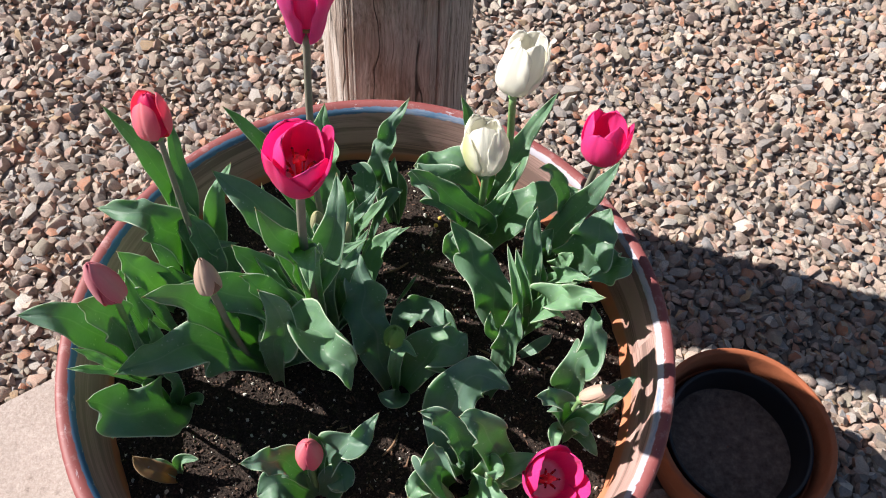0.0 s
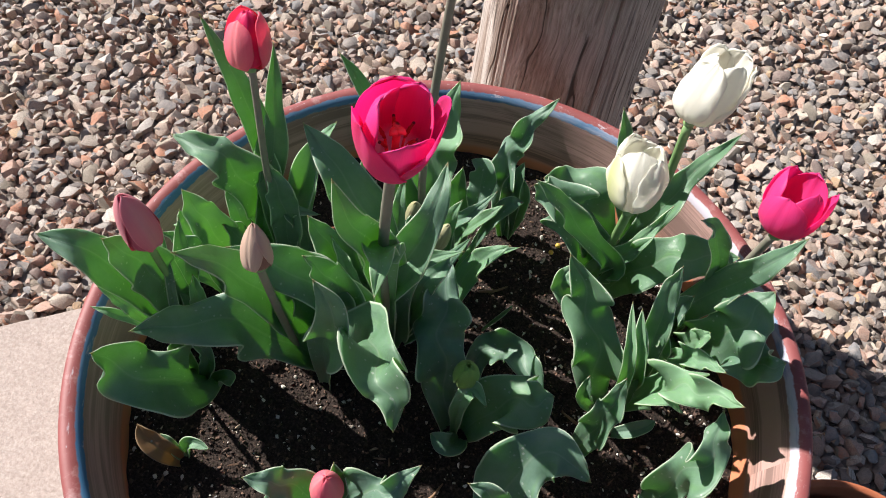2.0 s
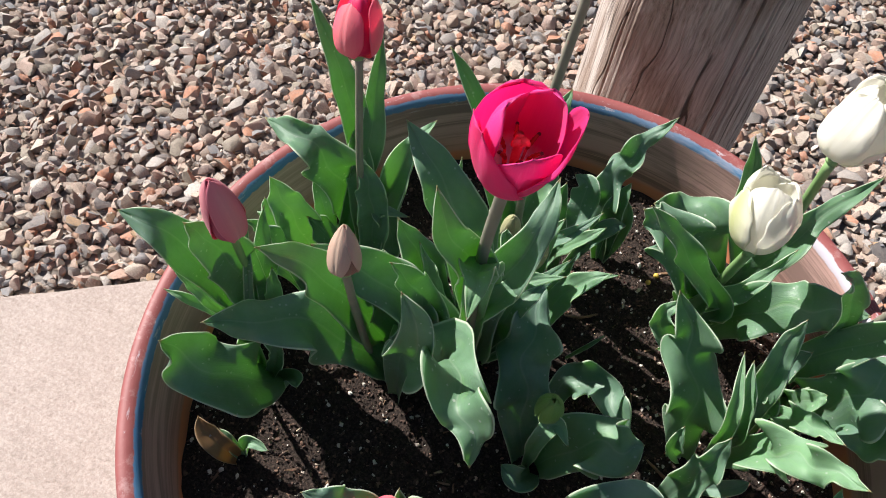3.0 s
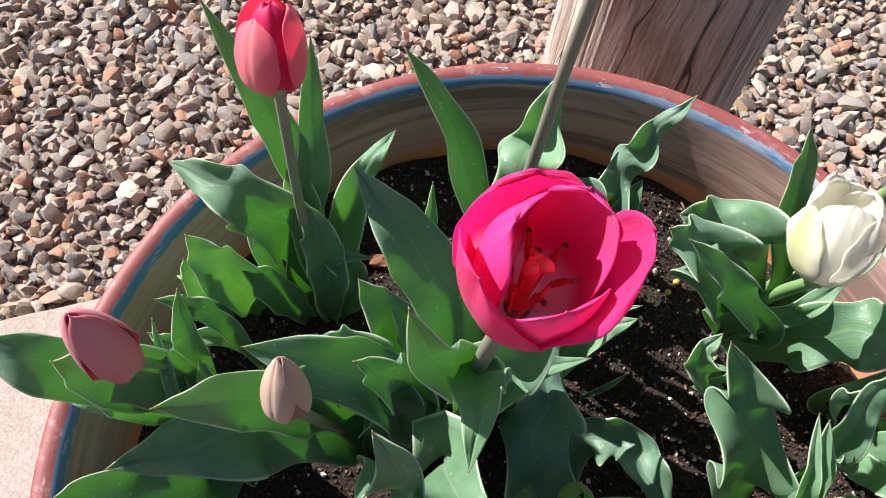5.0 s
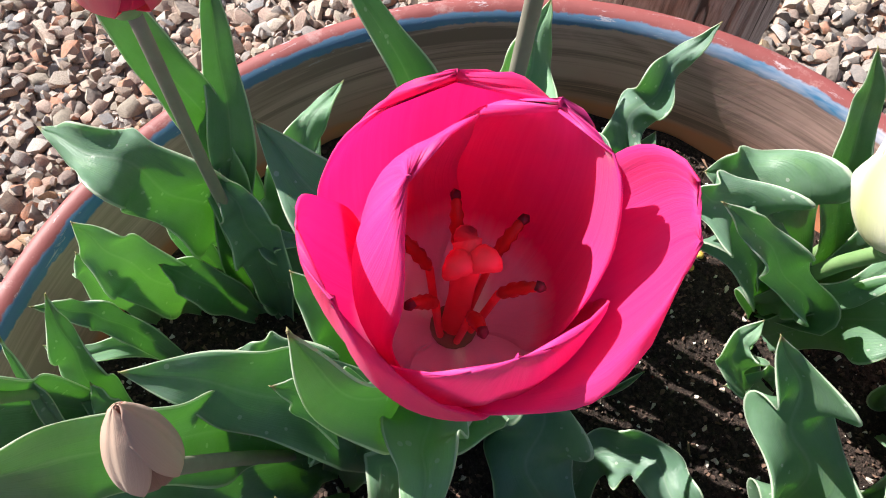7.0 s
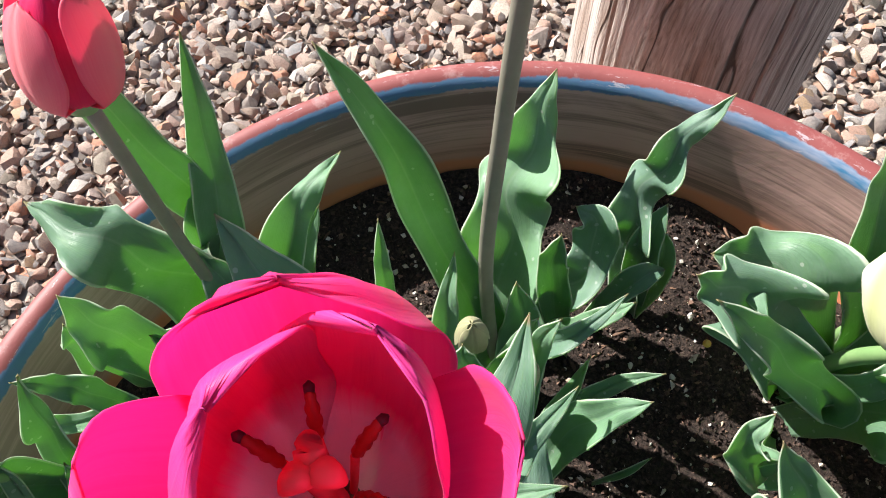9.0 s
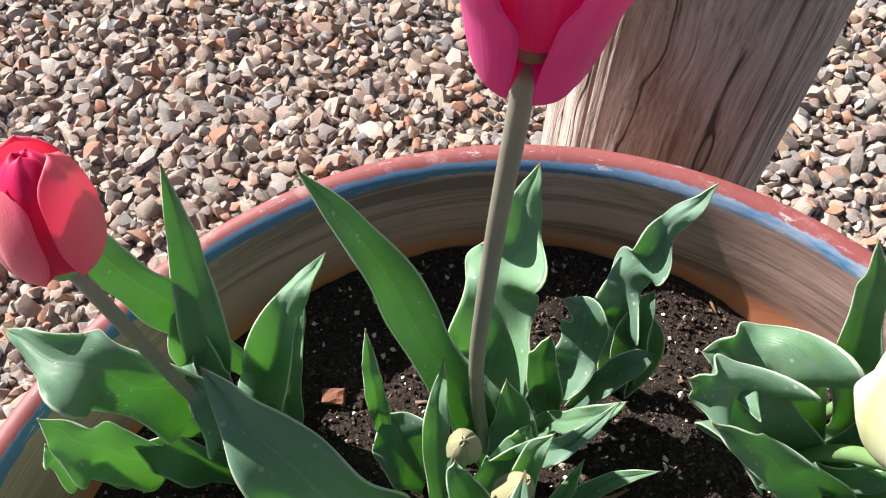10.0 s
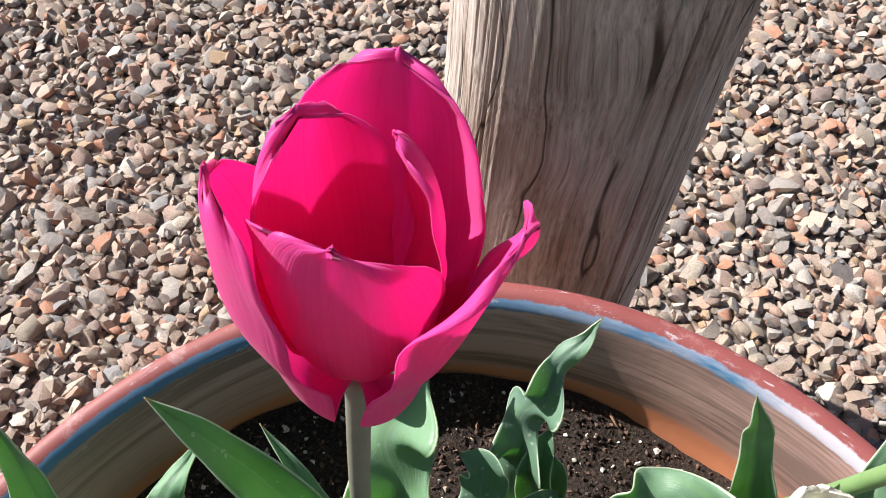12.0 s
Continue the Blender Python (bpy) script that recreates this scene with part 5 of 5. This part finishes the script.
# white flowers
stem(white, [(0.112, 0.150, 0.56), (0.109, 0.126, 0.633)], 0.004, stem_green)
flower(white, (0.109, 0.126, 0.634), (-0.08, 0.58, 0.81), [
    dict(at=265, height=0.052, width=0.046, belly=0.0200, close=0.76, ruffle=0.034, blunt=0.42),
    dict(at=20, height=0.055, width=0.042, belly=0.0195, close=0.80, ruffle=0.051, blunt=0.45),
    dict(at=140, height=0.060, width=0.044, belly=0.0190, close=0.80, ruffle=0.051, blunt=0.42),
    dict(at=205, out=0.0015, height=0.045, width=0.034, belly=0.0212, close=0.70, ruffle=0.043, blunt=0.5, mat=sepal_mat),
    dict(at=320, out=0.0015, height=0.048, width=0.038, belly=0.0206, close=0.74, ruffle=0.043, blunt=0.45, lift=0.001),
    dict(at=85, out=0.001, height=0.056, width=0.042, belly=0.0205, close=0.78, ruffle=0.051, blunt=0.42)],
    white_mat, label="white flower with greenish outer petals")
stem(white2, [(0.140, 0.195, 0.58), (0.132, 0.180, 0.687)], 0.004, stem_green)
flower(white2, (0.132, 0.181, 0.689), (0.26, 0.55, 0.79), [
    dict(at=300, height=0.054, width=0.044, belly=0.0205, close=0.78, ruffle=0.051, blunt=0.5),
    dict(at=60, height=0.064, width=0.044, belly=0.0195, close=0.76, ruffle=0.060, blunt=0.45),
    dict(at=180, height=0.053, width=0.044, belly=0.0205, close=0.84, ruffle=0.051, blunt=0.42),
    dict(at=238, out=0.002, height=0.048, width=0.040, belly=0.0222, close=0.74, ruffle=0.060, blunt=0.5, skew=0.8, lift=0.001),
    dict(at=5, out=0.0015, height=0.058, width=0.042, belly=0.0212, close=0.74, ruffle=0.051, blunt=0.45, lift=0.001),
    dict(at=120, out=0.001, height=0.060, width=0.044, belly=0.0205, close=0.74, ruffle=0.051, blunt=0.42)],
    white_mat, label="creamy white half-closed flower with loose petals")
# half-open deep pink flower
stem(pinkR, [(0.213, 0.135, 0.56), (0.215, 0.125, 0.655)], 0.0036)
flower(pinkR, (0.216, 0.125, 0.656), (0.12, 0.52, 0.85), [
    dict(at=300, height=0.044, width=0.038, belly=0.0190, close=0.76, ruffle=0.02, blunt=0.7),
    dict(at=60, height=0.052, width=0.042, belly=0.0205, close=0.74, ruffle=0.02, blunt=0.6),
    dict(at=170, height=0.050, width=0.042, belly=0.0205, close=0.74, ruffle=0.02, blunt=0.6),
    dict(at=240, out=0.0015, height=0.035, width=0.044, belly=0.0222, close=0.58, ruffle=0.02, blunt=0.4),
    dict(at=352, out=0.0015, height=0.047, width=0.042, belly=0.0220, close=0.64, flare=0.001, ruffle=0.025, blunt=0.6),
    dict(at=112, out=0.001, height=0.050, width=0.042, belly=0.0216, close=0.68, ruffle=0.025, blunt=0.55)],
    pink_mat, label="half-open deep pink flower")
# low open pink flower
stem(front_pink, [(0.125, -0.135, 0.52), (0.152, -0.152, 0.551)], 0.0038, stem_green)
flower(front_pink, (0.156, -0.150, 0.553), (0.22, -0.22, 0.94), [
    dict(at=40, height=0.052, width=0.046, belly=0.0225, close=0.60, ruffle=0.025, blunt=0.45),
    dict(at=160, height=0.050, width=0.044, belly=0.0215, close=0.66, ruffle=0.025, blunt=0.45),
    dict(at=285, height=0.046, width=0.044, belly=0.0222, close=0.60, ruffle=0.03, blunt=0.45),
    dict(at=215, out=0.002, height=0.046, width=0.042, belly=0.0240, close=0.52, flare=0.004, ruffle=0.035, blunt=0.5),
    dict(at=335, out=0.002, height=0.048, width=0.044, belly=0.0238, close=0.54, flare=0.003, ruffle=0.035, blunt=0.5),
    dict(at=100, out=0.001, height=0.054, width=0.048, belly=0.0232, close=0.56, flare=0.002, ruffle=0.03, blunt=0.45)],
    pink_footed, heart=0.015, label="open pink flower with loose petals")
# small buds
stem(front_red, [(-0.049, -0.136, 0.553)], 0.003, stem_green)
flower(front_red, (-0.048, -0.136, 0.554), (0.02, 0.06, 1.0), closed_bud(0.040, 0.0118, 1.0, 0.75), red_bud_mat, spin=30, label="small coral red bud")
stem(green, [(0.022, -0.02, 0.552)], 0.0034, stem_green)
flower(green, (0.022, -0.019, 0.553), (0.05, 0.1, 1.0), closed_bud(0.025, 0.0102), green_bud_mat, label="round green bud")
stem(low_right, [(0.206, -0.064, 0.525)], 0.003, stem_green)
flower(low_right, (0.206, -0.065, 0.528), (0.75, 0.1, 0.6), closed_bud(0.034, 0.0084), tan_mat, label="closed greyish pink-tinged bud")
for spot, lean, size in (((-0.057, 0.092, 0.586), (0.05, -0.1, 1.0), 0.029), ((-0.034, 0.078, 0.580), (0.3, 0.2, 0.9), 0.027)):
    stem(A, [((A.location.x + spot[0]) / 2, (A.location.y + spot[1]) / 2, 0.53), spot], 0.0028, stem_green)
    flower(A, spot, lean, closed_bud(size, 0.0076, 1.0, 0.7), blush_bud_mat, label="small green bud with a rosy flush")

# ---- small things on the soil ----
def build_chip():
    bm = bmesh.new()
    bmesh.ops.create_cube(bm, size=1.0)
    bmesh.ops.scale(bm, vec=(0.015, 0.0095, 0.007), verts=bm.verts)
    bmesh.ops.subdivide_edges(bm, edges=bm.edges, cuts=2, use_grid_fill=True)
    for v in bm.verts:
        v.co += Vector((noise.noise(v.co * 150), noise.noise(v.co * 150 + Vector((5, 0, 0))), noise.noise(v.co * 150 + Vector((0, 7, 0))))) * 0.0014
    bmesh.ops.bevel(bm, geom=[e for e in bm.edges if e.calc_face_angle(0) > 0.7], offset=0.0006, segments=1, affect="EDGES")
    ob = part("bark_chip", bm, chip_mat)
    ob.location, ob.rotation_euler = (-0.157, 0.127, soil_height(-0.157, 0.127) + 0.004), (0.15, 0.1, 0.25)
    tagged(ob, "reddish bark chip lying on the dark soil", "bark chip")


chip_mat = stem_material("bark", (0.14, 0.045, 0.025), (0.36, 0.15, 0.085))
build_chip()


def build_twig(x, y, turn, length):
    z = soil_height(x, y) + 0.003
    d = Vector((math.cos(turn), math.sin(turn), 0.05)) * length / 2
    c = Vector((x, y, z))
    path = spline([c - d, c + Vector((0.002, -0.002, 0.001)), c + d], 10)
    ob = tube("twig", path, [0.0008, 0.0012, 0.0014, 0.0013, 0.0015, 0.0012, 0.0013, 0.0011, 0.0009, 0.0005], twig_mat, None, steps=7)
    tagged(ob, "thin dry brown twig lying on the soil", "twig", "twigs on the soil")


twig_mat = stem_material("dry_twig", (0.12, 0.06, 0.03), (0.3, 0.18, 0.1))
for tx, ty, tt, tl in ((0.085, 0.205, 0.6, 0.035), (0.02, 0.12, 0.5, 0.03), (0.1, -0.06, -0.3, 0.03), (0.13, 0.01, -0.4, 0.035), (-0.09, 0.2, 2.0, 0.025), (0.02, -0.09, 1.0, 0.03)):
    build_twig(tx, ty, tt, tl)


def build_bead(x, y):
    me = lathe("fertilizer_bead", smooth_profile([(0.0003, -0.0026), (0.0018, -0.0019), (0.0026, 0.0), (0.0018, 0.0019), (0.0003, 0.0026)], 4), 16)
    ob = part("fertilizer_bead", me, bead_mat)
    ob.location = (x, y, soil_height(x, y) + 0.003)
    tagged(ob, "round yellow fertilizer bead lying on the soil", "bead", "fertilizer beads")


bead_mat = stem_material("bead", (0.5, 0.32, 0.04), (0.62, 0.45, 0.1))
for bx, by in ((0.07, 0.19), (0.065, 0.178), (-0.02, 0.2)):
    build_bead(bx, by)
